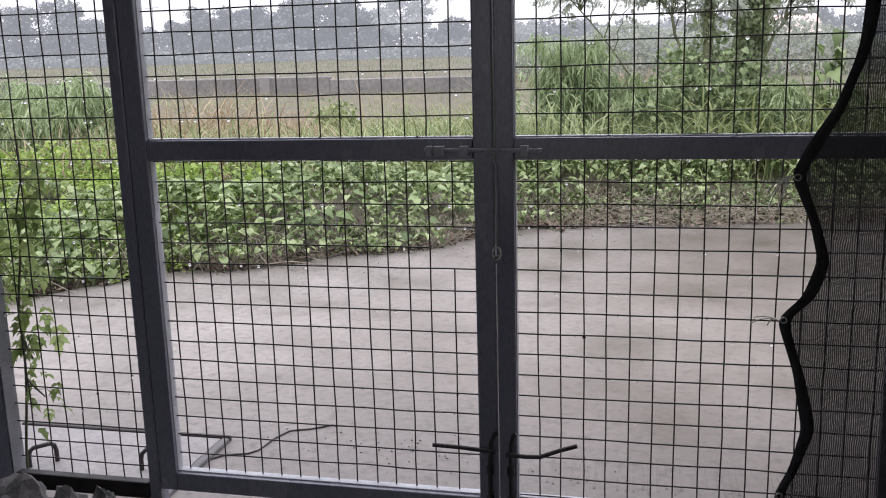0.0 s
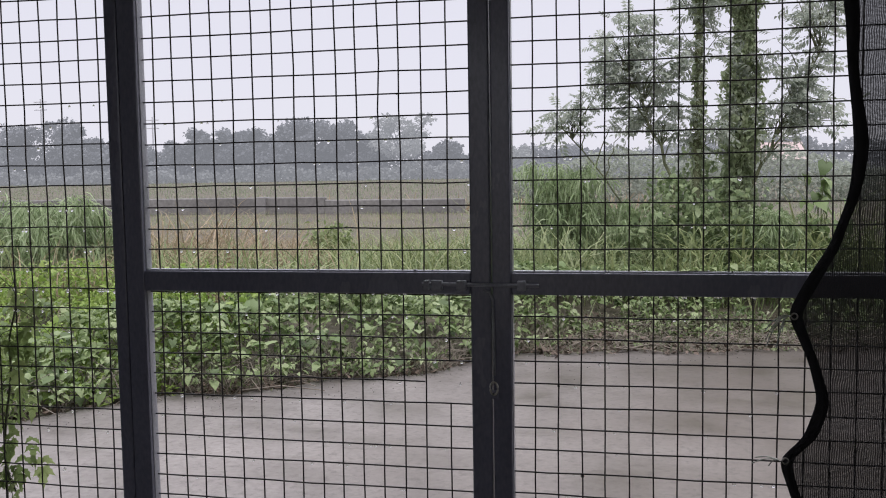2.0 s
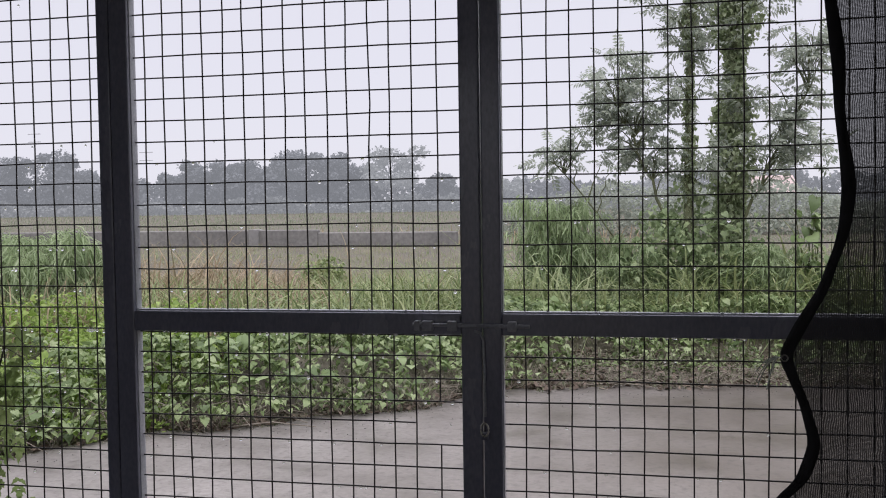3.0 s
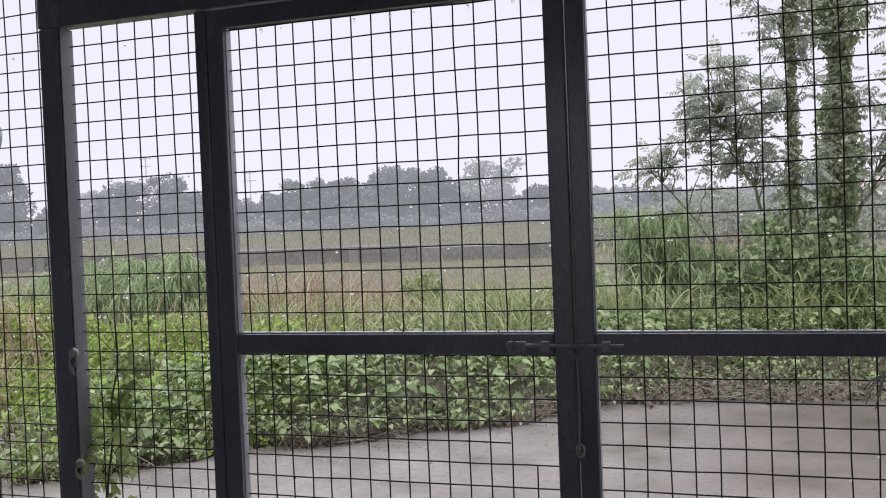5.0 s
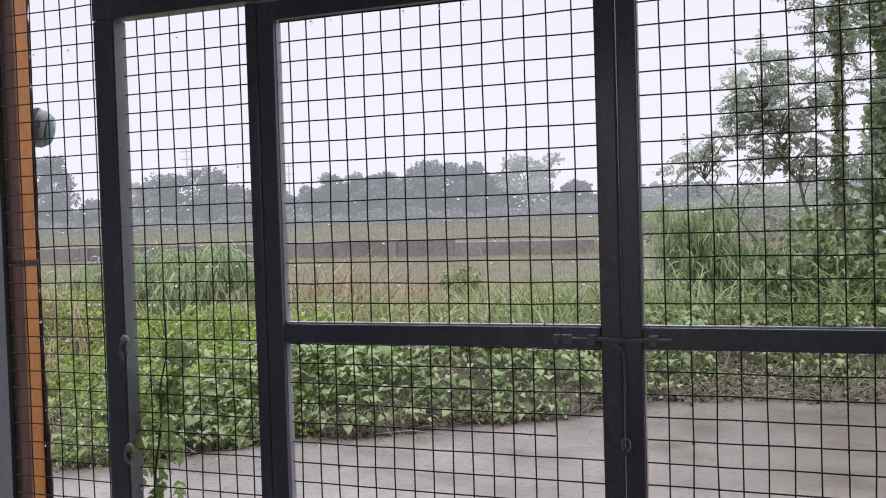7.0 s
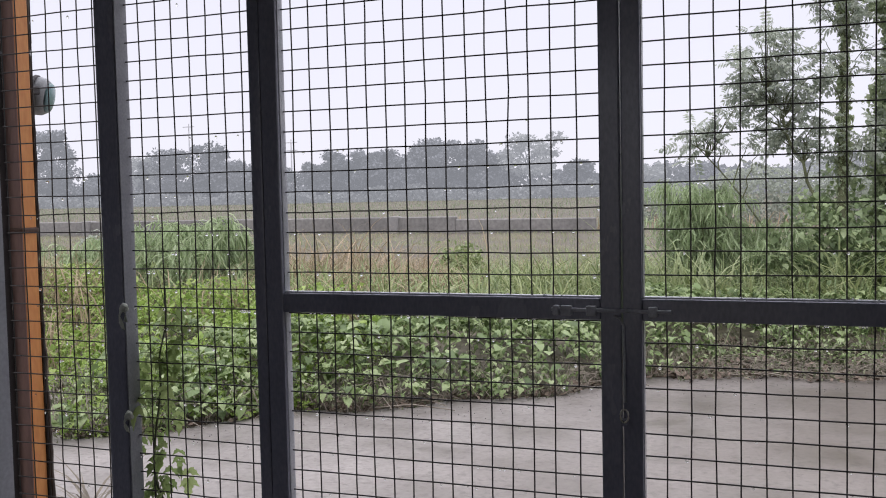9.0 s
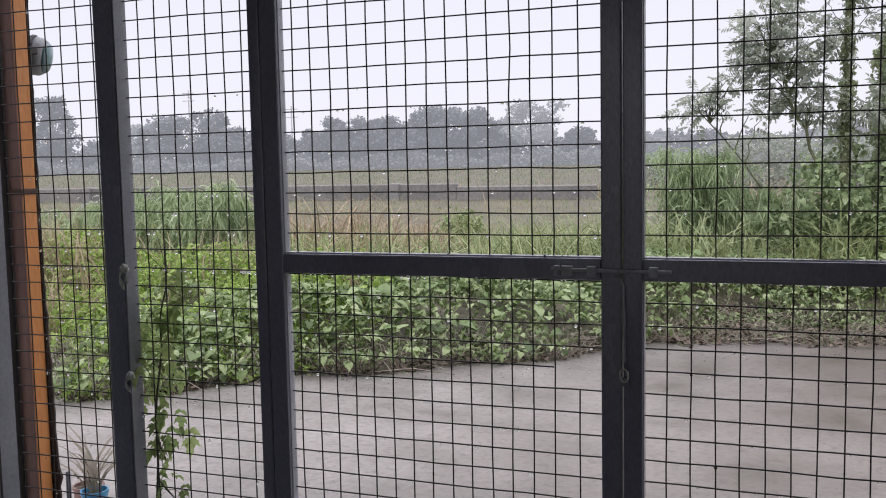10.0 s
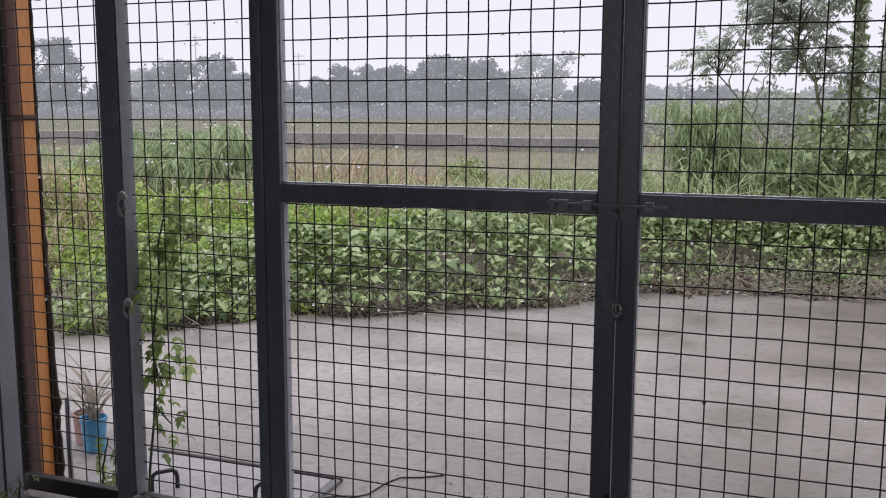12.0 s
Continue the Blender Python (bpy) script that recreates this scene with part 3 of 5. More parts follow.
def fence():
    f = thing("fence", (-0.5, 0, 0.0), "dark steel frame with fixed wire mesh beside the gate", "fence")
    part("jamb", box(-0.112, -0.0785, -0.03, 0.012, 0.0, 1.84, 0.004, 2), STEEL, f)
    part("post", box(-0.592, -0.526, -0.045, -0.002, 0.0, 1.84, 0.005, 2), STEEL, f)
    # Paler plate paints the sky light falling on the post's inner side.
    part("post_cheek", box(-0.5258, -0.5225, -0.043, 0.008, 0.0, 1.84, 0.001), JAMB, f, "inner side face, paler grey painted for sky light")
    part("jamb", box(1.765, 1.81, -0.03, 0.012, 0.0, 1.84, 0.004, 2), STEEL, f)
    part("header", box(-0.598, 1.81, -0.04, 0.01, 1.8425, 1.95, 0.004, 2), STEEL, f)
    part("sill", box(-0.96, -0.113, -0.035, -0.006, 0.03, 0.077, 0.004, 2), DARK_IRON, f)
    # Added dark strip stands for the black gap between wall and orange post.
    part("dark_gap_strip", box(-1.12, -1.0, -0.005, 0.028, 0.0, 2.5, 0.002), DARK_IRON, f)
    part("wire_mesh", wire_panel(-0.53, -0.08, 0.07, 1.85, 0.0, columns=[-0.4775 + 0.0543 * i for i in range(7)], levels=fence_level), WIRE, f, "welded square wire mesh, wet", True)
    part("wire_mesh", wire_panel(-0.975, -0.535, 0.07, 2.45, 0.0, columns=[-0.971 + 0.0562 * i for i in range(7)], levels=fence_level), WIRE, f, "welded square wire mesh, wet", True)
    part("upper_mesh", wire_panel(-0.59, 1.8, 1.945, 2.5, 0.0), WIRE, f, "welded square wire mesh over the gate", True)


fence()


def orange_post():
    p = thing("orange_post", (-0.9, 0.07, 0.0), "orange painted steel post with dull brown shaded side and weld ring", "post")
    part("shaft", box(-1.006, -0.953, 0.034, 0.088, 0.0, 2.5, 0.004, 2), ORANGE, p)
    # Brown plate paints the shade on the post's inward face.
    part("shaded_face", box(-1.005, -0.9542, 0.03, 0.0345, 0.0, 2.5, 0.001), SHADED_ORANGE, p, "dull brown front face, its shade painted in")
    part("weld_ring", box(-1.011, -0.948, 0.025, 0.093, 1.16, 1.178, 0.006, 2), RUST, p, "rusty weld ring")
    # a ragged length of old timber tied behind the steel
    zs = np.arange(0.0, 2.46, 0.03)
    n = len(zs)
    edge = np.interp(zs, [0, 0.35, 0.9, 2.4], [-0.92, -0.932, -0.95, -0.956]) + np.random.default_rng(3).normal(0, 0.003, n)
    V = np.concatenate([np.stack([x, np.full(n, y), zs], -1) for x, y in ((np.full(n, -1.008), 0.09), (edge - 0.003, 0.091), (edge, 0.095), (edge - 0.002, 0.101), (np.full(n, -1.008), 0.103))])
    i, j = np.meshgrid(np.arange(n - 1), np.arange(5), indexing="ij")
    q = (j + 1) % 5
    F = np.stack([j * n + i, q * n + i, q * n + i + 1, j * n + i + 1], -1).reshape(-1, 4)
    part("timber", (V, F), TIMBER, p, "dark ragged old timber")


orange_post()


def outdoor_lamp():
    l = thing("outdoor_lamp", (-0.87, 0.14, 1.57), "round pale lamp with teal cap fixed on the post", "lamp")
    ax = (0.85, 0.45, -0.2)
    at = Vector((-1.067, 0.17, 1.602))
    step = Vector(ax).normalized()
    part("shell", lathe([(0.03, -0.05), (0.052, -0.045), (0.058, -0.02), (0.06, 0.03)], at, 24, ax), LAMP_SHELL, l, "pale grey shell", True)
    part("bracket", box(-1.09, -0.965, 0.104, 0.14, 1.587, 1.612, 0.003), DARK_IRON, l, "short dark steel bracket")
    part("ring", lathe([(0.0625, 0.0), (0.065, 0.003), (0.065, 0.011), (0.0625, 0.014)], at + step * 0.03, 24, ax), DARK_IRON, l)
    part("cap", lathe([(0.061, 0.045), (0.059, 0.066), (0.05, 0.08)], at, 24, ax), LAMP_SHELL, l, "pale translucent cap", True)
    part("lens", lathe([(0.049, 0.081), (0.044, 0.088), (0.02, 0.094)], at, 24, ax), TEAL, l, "teal tinted lens", True)


outdoor_lamp()

# ---- shade net ----
HEM_Z = [-0.01, 0.05, 0.185, 0.25, 0.35, 0.48, 0.6, 0.65, 0.735, 0.815, 0.918, 1.0, 1.07, 1.15, 1.2, 1.27, 1.37, 1.49, 1.6, 2.0, 2.42]
HEM_X = [1.54, 1.53, 1.487, 1.52, 1.54, 1.517, 1.478, 1.526, 1.556, 1.537, 1.493, 1.532, 1.576, 1.604, 1.614, 1.621, 1.611, 1.601, 1.592, 1.542, 1.512]


def net_y(x, z):
    return -0.05 - 0.006 * np.sin(x * 31 + z * 9) * np.clip((x - 1.5) * 3, 0, 1) - 0.004 * np.sin(z * 37 + x * 5)


def shade_net():
    g = thing("shade_net", (1.6, -0.05, -0.002), "black knitted shade net hung over the gate leaf", "shade net")
    z = np.linspace(-0.002, 2.42, 160)
    e = np.interp(z, HEM_Z, HEM_X)
    k = np.array([0.25, 0.5, 0.25])
    e[1:-1] = np.convolve(e, k, "same")[1:-1]
    s = np.linspace(0, 1, 34) ** 1.4
    hem_w = 0.023 + 0.004 * np.sin(z * 21)
    X = (e + hem_w)[:, None] * (1 - s) + 2.5 * s
    Z = np.repeat(z[:, None], len(s), 1)
    a, b = X.shape
    i, j = np.meshgrid(np.arange(a - 1), np.arange(b - 1), indexing="ij")
    F = np.stack([i * b + j, i * b + j + 1, (i + 1) * b + j + 1, (i + 1) * b + j], -1).reshape(-1, 4)
    part("cloth", (np.stack([X, net_y(X, Z), Z], -1).reshape(-1, 3), F), NET, g, "open knitted black cloth", True)
    xs = np.stack([e, e + hem_w * 0.5, e + hem_w + 0.002, e + hem_w + 0.002, e + hem_w * 0.5, e], 1)
    dy = np.array([-0.001, -0.004, -0.001, 0.001, 0.002, 0.001])
    Y = net_y(xs, z[:, None]) + dy
    V = np.stack([xs, Y, np.repeat(z[:, None], 6, 1)], -1).reshape(-1, 3)
    i, j = np.meshgrid(np.arange(a - 1), np.arange(6), indexing="ij")
    q = (j + 1) % 6
    part("hem", (V, np.stack([i * 6 + j, i * 6 + q, (i + 1) * 6 + q, (i + 1) * 6 + j], -1).reshape(-1, 4)), HEM, g, "solid black sewn hem", True)
    for x, zz in ((1.506, 0.915), (1.492, 0.6), (1.5, 0.188)):
        ring = [(x + 0.0065 * math.cos(t), float(net_y(x, zz)) - 0.007, zz + 0.0065 * math.sin(t)) for t in np.linspace(0, 2 * math.pi, 15)]
        part("eyelet", tube_bm(ring, 0.0018, 6), BRASS, g, "pale metal eyelet")


shade_net()


def raffia_tie(x, z, n, fall):
    g = thing("tie_string", (x, -0.045, z), "frayed pale green string tying the net to wire", "string", "net ties")
    r = np.random.default_rng(int(z * 1000))
    for k in range(n):
        dx, dz = r.uniform(-0.055, -0.005), -r.uniform(0.3, 1.0) * fall
        pts = [(x + 0.002, -0.056, z), (x - 0.008, -0.05, z + 0.006), (x + dx * 0.6, -0.03 + r.uniform(-0.02, 0.01), z + 0.004 + dz * 0.2), (x + dx, -0.012 + r.uniform(-0.02, 0.0), z + dz)]
        t = np.linspace(0, 1, 9)
        p = np.array(pts)
        curve = ((1 - t) ** 3)[:, None] * p[0] + (3 * t * (1 - t) ** 2)[:, None] * p[1] + (3 * t * t * (1 - t))[:, None] * p[2] + (t ** 3)[:, None] * p[3]
        part("strand", tube(curve, 0.0013, 5), CLOTH, g)


raffia_tie(1.497, 0.915, 8, 0.085)
raffia_tie(1.479, 0.6, 4, 0.02)


def rag(x, z, tail):
    g = thing("cloth_tie", (x, -0.045, z), "faded greenish cloth strip knotted on the post", "cloth strip", "cloth ties on the post")
    loop = [(x + 0.006 * math.cos(t), -0.05 - 0.006 * math.sin(t), z + 0.007 * math.sin(2 * t)) for t in np.linspace(0, 2 * math.pi, 14)]
    part("knot", tube_bm(loop, 0.0075, 7), CLOTH, g, "", True)

    def strip(pts, w):
        V, F = [], []
        for k, p in enumerate(pts):
            c = 0.004 * math.sin(k * 2.1)
            V += [(p[0] - w, p[1] + c, p[2]), (p[0], p[1] - 0.002, p[2] + 0.002), (p[0] + w * 0.8, p[1] - c, p[2] - 0.003)]
        V += [(p[0], p[1] + 0.0015, p[2]) for p in V]
        n = 3 * len(pts)
        for k in range(len(pts) - 1):
            for j in (0, 1):
                q = (k * 3 + j, k * 3 + j + 1, k * 3 + j + 4, k * 3 + j + 3)
                F += [q, tuple(i + n for i in reversed(q))]
        return np.array(V), np.array(F)

    part("tail", strip([(x - 0.004, -0.054, z), (x - 0.011, -0.057, z - tail * 0.35), (x - 0.006, -0.056, z - tail * 0.7), (x - 0.001, -0.055, z - tail)], 0.0055), CLOTH, g, "", True)
    part("tail", strip([(x + 0.003, -0.054, z), (x + 0.009, -0.056, z - tail * 0.3), (x + 0.007, -0.054, z - tail * 0.65)], 0.004), CLOTH, g, "", True)


rag(-0.521, 0.955, 0.06)
rag(-0.518, 0.652, 0.045)


def rain_drops():
    ball = []
    for a, r in ((-0.0032, 0.0), (-0.0022, 0.0022), (-0.0004, 0.0028), (0.0016, 0.0019), (0.003, 0.0006)):
        for k in range(6):
            ball.append((r * math.cos(k * math.pi / 3), r * math.sin(k * math.pi / 3), a))
    F = [(i * 6 + j, i * 6 + (j + 1) % 6, (i + 1) * 6 + (j + 1) % 6, (i + 1) * 6 + j) for i in range(4) for j in range(6)]
    r = np.random.default_rng(11)
    pos = []
    for _ in range(420):
        x = r.uniform(-0.9, 1.5)
        row = r.integers(-14, 9)
        if r.random() < 0.2:
            pos.append((x, FY0 + 0.012, 0.949 if r.random() < 0.6 else 1.774))
        else:
            pos.append((x, -0.0032, (right_level(int(row)) if x > 0.85 else Z_MESH + row * CELL) - 0.0035))
    pos += [(r.uniform(0.0, 1.7), r.uniform(-0.026, -0.004), 1.0035) for _ in range(34)]
    pos = [p for p in pos if not (-0.6 < p[0] < -0.52 or -0.12 < p[0] < -0.01 or 0.8 < p[0] < 0.905)]
    n = len(pos)
    V, G = scatter((np.array(ball), np.array(F)), np.array(pos), np.repeat(np.eye(3)[None], n, 0), r.uniform(0.8, 1.7, n))
    ob = part("rain_drops", (V, G), DROP, None, smooth=True)
    tagged(ob, "clear rain drops hanging from wires and rails", "water drops", kind="stuff")


rain_drops()

# ---- yard things ----


def drain_cover():
    g = thing("drain_cover", (-0.45, 0.25, 0.0), "wet concrete drain cover slab edged with steel", "drain cover")
    slab = part("slab", box(-0.86, -0.125, 0.03, 0.42, -0.03, 0.012, 0.006, 2), COVER, g)
    part("far_edge", box(-0.86, -0.098, 0.423, 0.44, -0.03, 0.016, 0.003), DARK_IRON, g, "dark steel angle edge")
    part("side_edge", box(-0.122, -0.096, 0.03, 0.42, -0.03, 0.014, 0.003), WORN_EDGE, g, "grey steel angle edge")
    for x, y in ((-0.605, 0.125), (-0.255, 0.165)):
        rise = [(0.0, 0.0), (0.0, 0.045), (0.06, 0.062), (0.2, 0.07), (0.8, 0.072), (0.95, 0.064), (1.0, 0.048), (1.0, 0.0)]
        pts = [(x + 0.055 * q, y + 0.055 * q, z) for q, z in rise]
        part("lifting_handle", tube_bm(pts, 0.007, 7, (0.7, -0.7, 0.0)), DARK_IRON, slab, "bent dark reinforcing bar", True)


drain_cover()


def loose_cable():
    t = np.linspace(0, 1, 40)
    x = np.interp(t, [0, 0.15, 0.35, 0.45, 0.6, 0.7, 0.85, 1], [-0.095, -0.065, 0.0, 0.025, 0.037, 0.063, 0.128, 0.19])
    y = np.interp(t, [0, 0.15, 0.35, 0.45, 0.6, 0.7, 0.85, 1], [0.288, 0.322, 0.342, 0.373, 0.465, 0.532, 0.558, 0.602])
    ob = part("black_cable", tube(np.stack([x, y, np.full(40, 0.003)], -1), 0.0026, 7), DARK_IRON, None, smooth=True)
    tagged(ob, "thin black cable lying on wet concrete", "cable")


loose_cable()


def grooved_apron():
    chunks = []
    r = np.random.default_rng(5)
    for k in range(70):
        x = 0.93 + k * 0.022 + r.uniform(-0.004, 0.004)
        if r.random() < 0.2:
            continue
        y0, y1 = 0.3 + r.uniform(-0.03, 0.03), 0.47 + r.uniform(-0.04, 0.03)
        V = np.array([(x - 0.005, y0, 0.0), (x + 0.005, y0, 0.0), (x, y0 + 0.004, 0.0028), (x - 0.005, y1, 0.0), (x + 0.005, y1, 0.0), (x, y1, 0.0028)])
        chunks.append((V, np.array([(0, 2, 5, 3), (2, 1, 4, 5)])))
    ob = part("grooved_apron", join_parts(chunks), CONCRETE, None)
    tagged(ob, "grooved strip of concrete apron outside the gate", "pavement", kind="structure")


grooved_apron()


def pebbles():
    r = np.random.default_rng(21)
    bm = bmesh.new()
    bmesh.ops.create_icosphere(bm, subdivisions=1, radius=1)
    V = np.array([v.co[:] for v in bm.verts])
    F = np.array([[v.index for v in f.verts] for f in bm.faces])
    bm.free()
    n = 420
    x = r.uniform(-2.0, 3.0, n)
    y = np.where(r.random(n) < 0.2, r.normal(0.45, 0.07, n), edge_y(x) - np.abs(r.normal(0, 0.35, n)))
    x = np.where(y < 0.8, r.normal(0.5, 0.25, n), x)
    pos = np.stack([x, y, np.full(n, 0.002)], -1)
    W, G = scatter((V, F), pos, turns(r.uniform(0, 6, n), r.uniform(0, 1, n), r.uniform(0, 1, n)), r.uniform(0.001, 0.0038, n)[:, None] * np.array([[1.2, 1, 0.6]]))
    ob = part("grit", (W, G), STONE, None)
    tagged(ob, "small stones and grit on wet concrete", "grit", kind="stuff")


pebbles()


def pot_profile(r0, r1, h):
    return [(r0 * 0.96, 0.0), (r0, 0.004), (r1 * 0.98, h * 0.9), (r1 * 1.06, h * 0.91), (r1 * 1.06, h), (r1 * 0.93, h), (r1 * 0.88, h * 0.85)]


def potted_plant(x, y, r0, r1, h, mat, label, strap=0, tall=0.3):
    g = thing("potted_plant", (x, y, 0.0), label, "potted plant", "pots by the post")
    part("pot", lathe(pot_profile(r0, r1, h), (x, y, 0.0), 24), mat, g)
    part("soil", lathe([(r1 * 0.87, h * 0.8), (r1 * 0.85, h * 0.86)], (x, y, 0.0), 16), SOIL, g, "dark wet soil")
    r = np.random.default_rng(int(abs(x) * 100))
    for k in range(strap):
        a, b = r.uniform(0, 2 * math.pi), r.uniform(0.7, 1.9)
        V, F = scatter(blade(b, 0.032, 6, r.uniform(0.0, 0.5)), np.array([(x + r.normal(0, 0.012), y + r.normal(0, 0.012), h * 0.85)]), turns(np.array([a]), np.array([r.normal(0, 0.15)]), np.array([0.0])), np.array([tall * r.uniform(0.6, 1.1)]))
        part("leaf", (V, F), DRY_LEAF, g)


potted_plant(-1.045, 0.37, 0.036, 0.045, 0.125, BLUE, "small bright blue plastic pot with drooping dry leaves", 15, 0.28)
potted_plant(-1.135, 0.44, 0.045, 0.052, 0.11, CLAY, "faded reddish plastic pot with strappy grey leaves", 18, 0.32)


def stake():
    ob = part("stake", tube_bm([(-0.925, 0.125, -0.002), (-0.928, 0.127, 0.14), (-0.924, 0.125, 0.28)], 0.008, 8), JAMB, None, smooth=True)
    tagged(ob, "short grey plastic pipe standing by the pots", "pipe")


stake()


def rubble(x, y, s, h, label):
    bm = bmesh.new()
    bmesh.ops.create_icosphere(bm, subdivisions=3, radius=1)
    for v in bm.verts:
        n = noise.noise(v.co * 1.7 + Vector((x * 9, y * 7, 0))) * 0.35 + noise.noise(v.co * 5 + Vector((x, 0, 0))) * 0.12
        v.co = v.co * (1 + n)
        v.co = Vector((x + v.co.x * s, y + v.co.y * s * 0.8, max(-0.002, h * 0.45 + v.co.z * h * 0.5)))
    ob = part("stone", bm, STONE, None)
    tagged(ob, label, "stone", "stones inside the fence")


rubble(-0.39, -0.2, 0.085, 0.16, "rough dusty grey stone beside the sill")
rubble(-0.25, -0.19, 0.05, 0.13, "small rough grey stone beside the sill")
rubble(-0.135, -0.2, 0.035, 0.15, "pointed rough grey stone beside the sill")


def creeper(name, label, stem, n, size, spread, r, z_from=0.0):
    """A climbing plant: one thin stem, a few side shoots and leaves hanging off them."""
    g = thing(name, stem[0], label, "climbing plant")
    t = np.linspace(0, 1, 40)
    p = np.array(stem, float)
    s = np.linspace(0, 1, len(p))
    line = np.stack([np.interp(t, s, p[:, k]) for k in range(3)], -1)
    line[:, 0] += 0.006 * min(1.0, abs(p[-1, 2] - p[0, 2])) * np.sin(t * 23)
    part("stem", tube(line, np.linspace(0.0045, 0.002, 40), 6), VINE_STEM, g, "thin dark stem", True)
    shapes = [fast_mesh("leaf", *compound_leaf(d)) for d in (0.2, 0.45, 0.7)] + [fast_mesh("leaf", *lobed_leaflet(0.4))]
    for me in shapes:
        me.materials.append(VINE_LEAF)
    for k in range(n):
        u = r.uniform(z_from, 1.0)
        c = line[min(39, int(u * 39))]
        off = np.array([r.normal(0, spread), r.normal(0.015, 0.02), r.normal(-0.01, 0.05)]) * (0.5 + 0.8 * u)
        q = c + off
        if k % 3 == 0:
            mid = (c + q) / 2 + np.array([0, 0, 0.012])
            part("side_shoot", tube([c, mid, q], [0.0012, 0.001, 0.0007], 5), STEM, g)
        ob = new("leaf", shapes[(0, 1, 2, 0, 1, 3)[r.integers(0, 6)]])
        ob.parent = g
        ob.matrix_basis = Matrix.Translation(Vector(q) - Vector(stem[0])) @ Euler((r.normal(0, 0.5), r.uniform(0.5, 1.5), r.uniform(0, 6.28))).to_matrix().to_4x4() @ Matrix.Scale(size * r.uniform(0.6, 1.25), 4)
    return g


creeper("climbing_plant", "green tomato-like climber on the wire mesh", [(-0.545, 0.03, -0.002), (-0.53, 0.03, 0.08), (-0.497, 0.025, 0.45), (-0.472, 0.022, 0.7), (-0.452, 0.02, 0.84), (-0.43, 0.02, 1.0)], 60, 0.074, 0.062, np.random.default_rng(8), z_from=0.43)
creeper("climbing_plant", "short middle shoot of the climber on the mesh", [(-0.5, 0.03, 0.46), (-0.482, 0.02, 0.43), (-0.465, 0.02, 0.395)], 12, 0.06, 0.03, np.random.default_rng(9))
creeper("climbing_plant", "sparse lower shoot of the climber on the mesh", [(-0.505, 0.03, 0.335), (-0.475, 0.02, 0.315), (-0.442, 0.02, 0.285)], 6, 0.055, 0.022, np.random.default_rng(11), z_from=0.6)
creeper("weed_shoot", "small leafy weed growing by the sill", [(-0.74, 0.06, -0.002), (-0.73, 0.055, 0.1), (-0.70, 0.05, 0.2)], 16, 0.055, 0.035, np.random.default_rng(10))
creeper("weed_shoot", "dusty leafy weed inside the fence corner", [(-0.82, -0.2, -0.002), (-0.81, -0.2, 0.08), (-0.8, -0.2, 0.14)], 26, 0.035, 0.035, np.random.default_rng(12))

# ---- weeds on the bank ----


def bank_points(n, x0, x1, d0, d1, r, power=1.0):
    x = r.uniform(x0, x1, n)
    d = d0 + (d1 - d0) * r.random(n) ** power
    y = edge_y(x) + d / 0.83
    return x, y, d


def clumpy(x, y, s=1.0):
    return 0.5 + 0.25 * np.sin(x * 2.3 * s + 1.3 * np.sin(y * 1.7 * s)) + 0.25 * np.sin(y * 2.9 * s + x * 1.1 * s + 2)


def canopy(x, y, d):
    """Height of the leafy top of the weeds, d metres behind the yard's edge."""
    full = 0.16 + 0.25 * np.clip((d - 0.05) / 0.55, 0, 1)
    return full * (0.6 + 0.5 * clumpy(x, y, 1.7)) * np.clip((1.7 - d) / 0.7, 0.25, 1) * np.where(x > 0.55, np.clip((d - 0.4) / 0.5, 0.1, 1.0), 1.0)


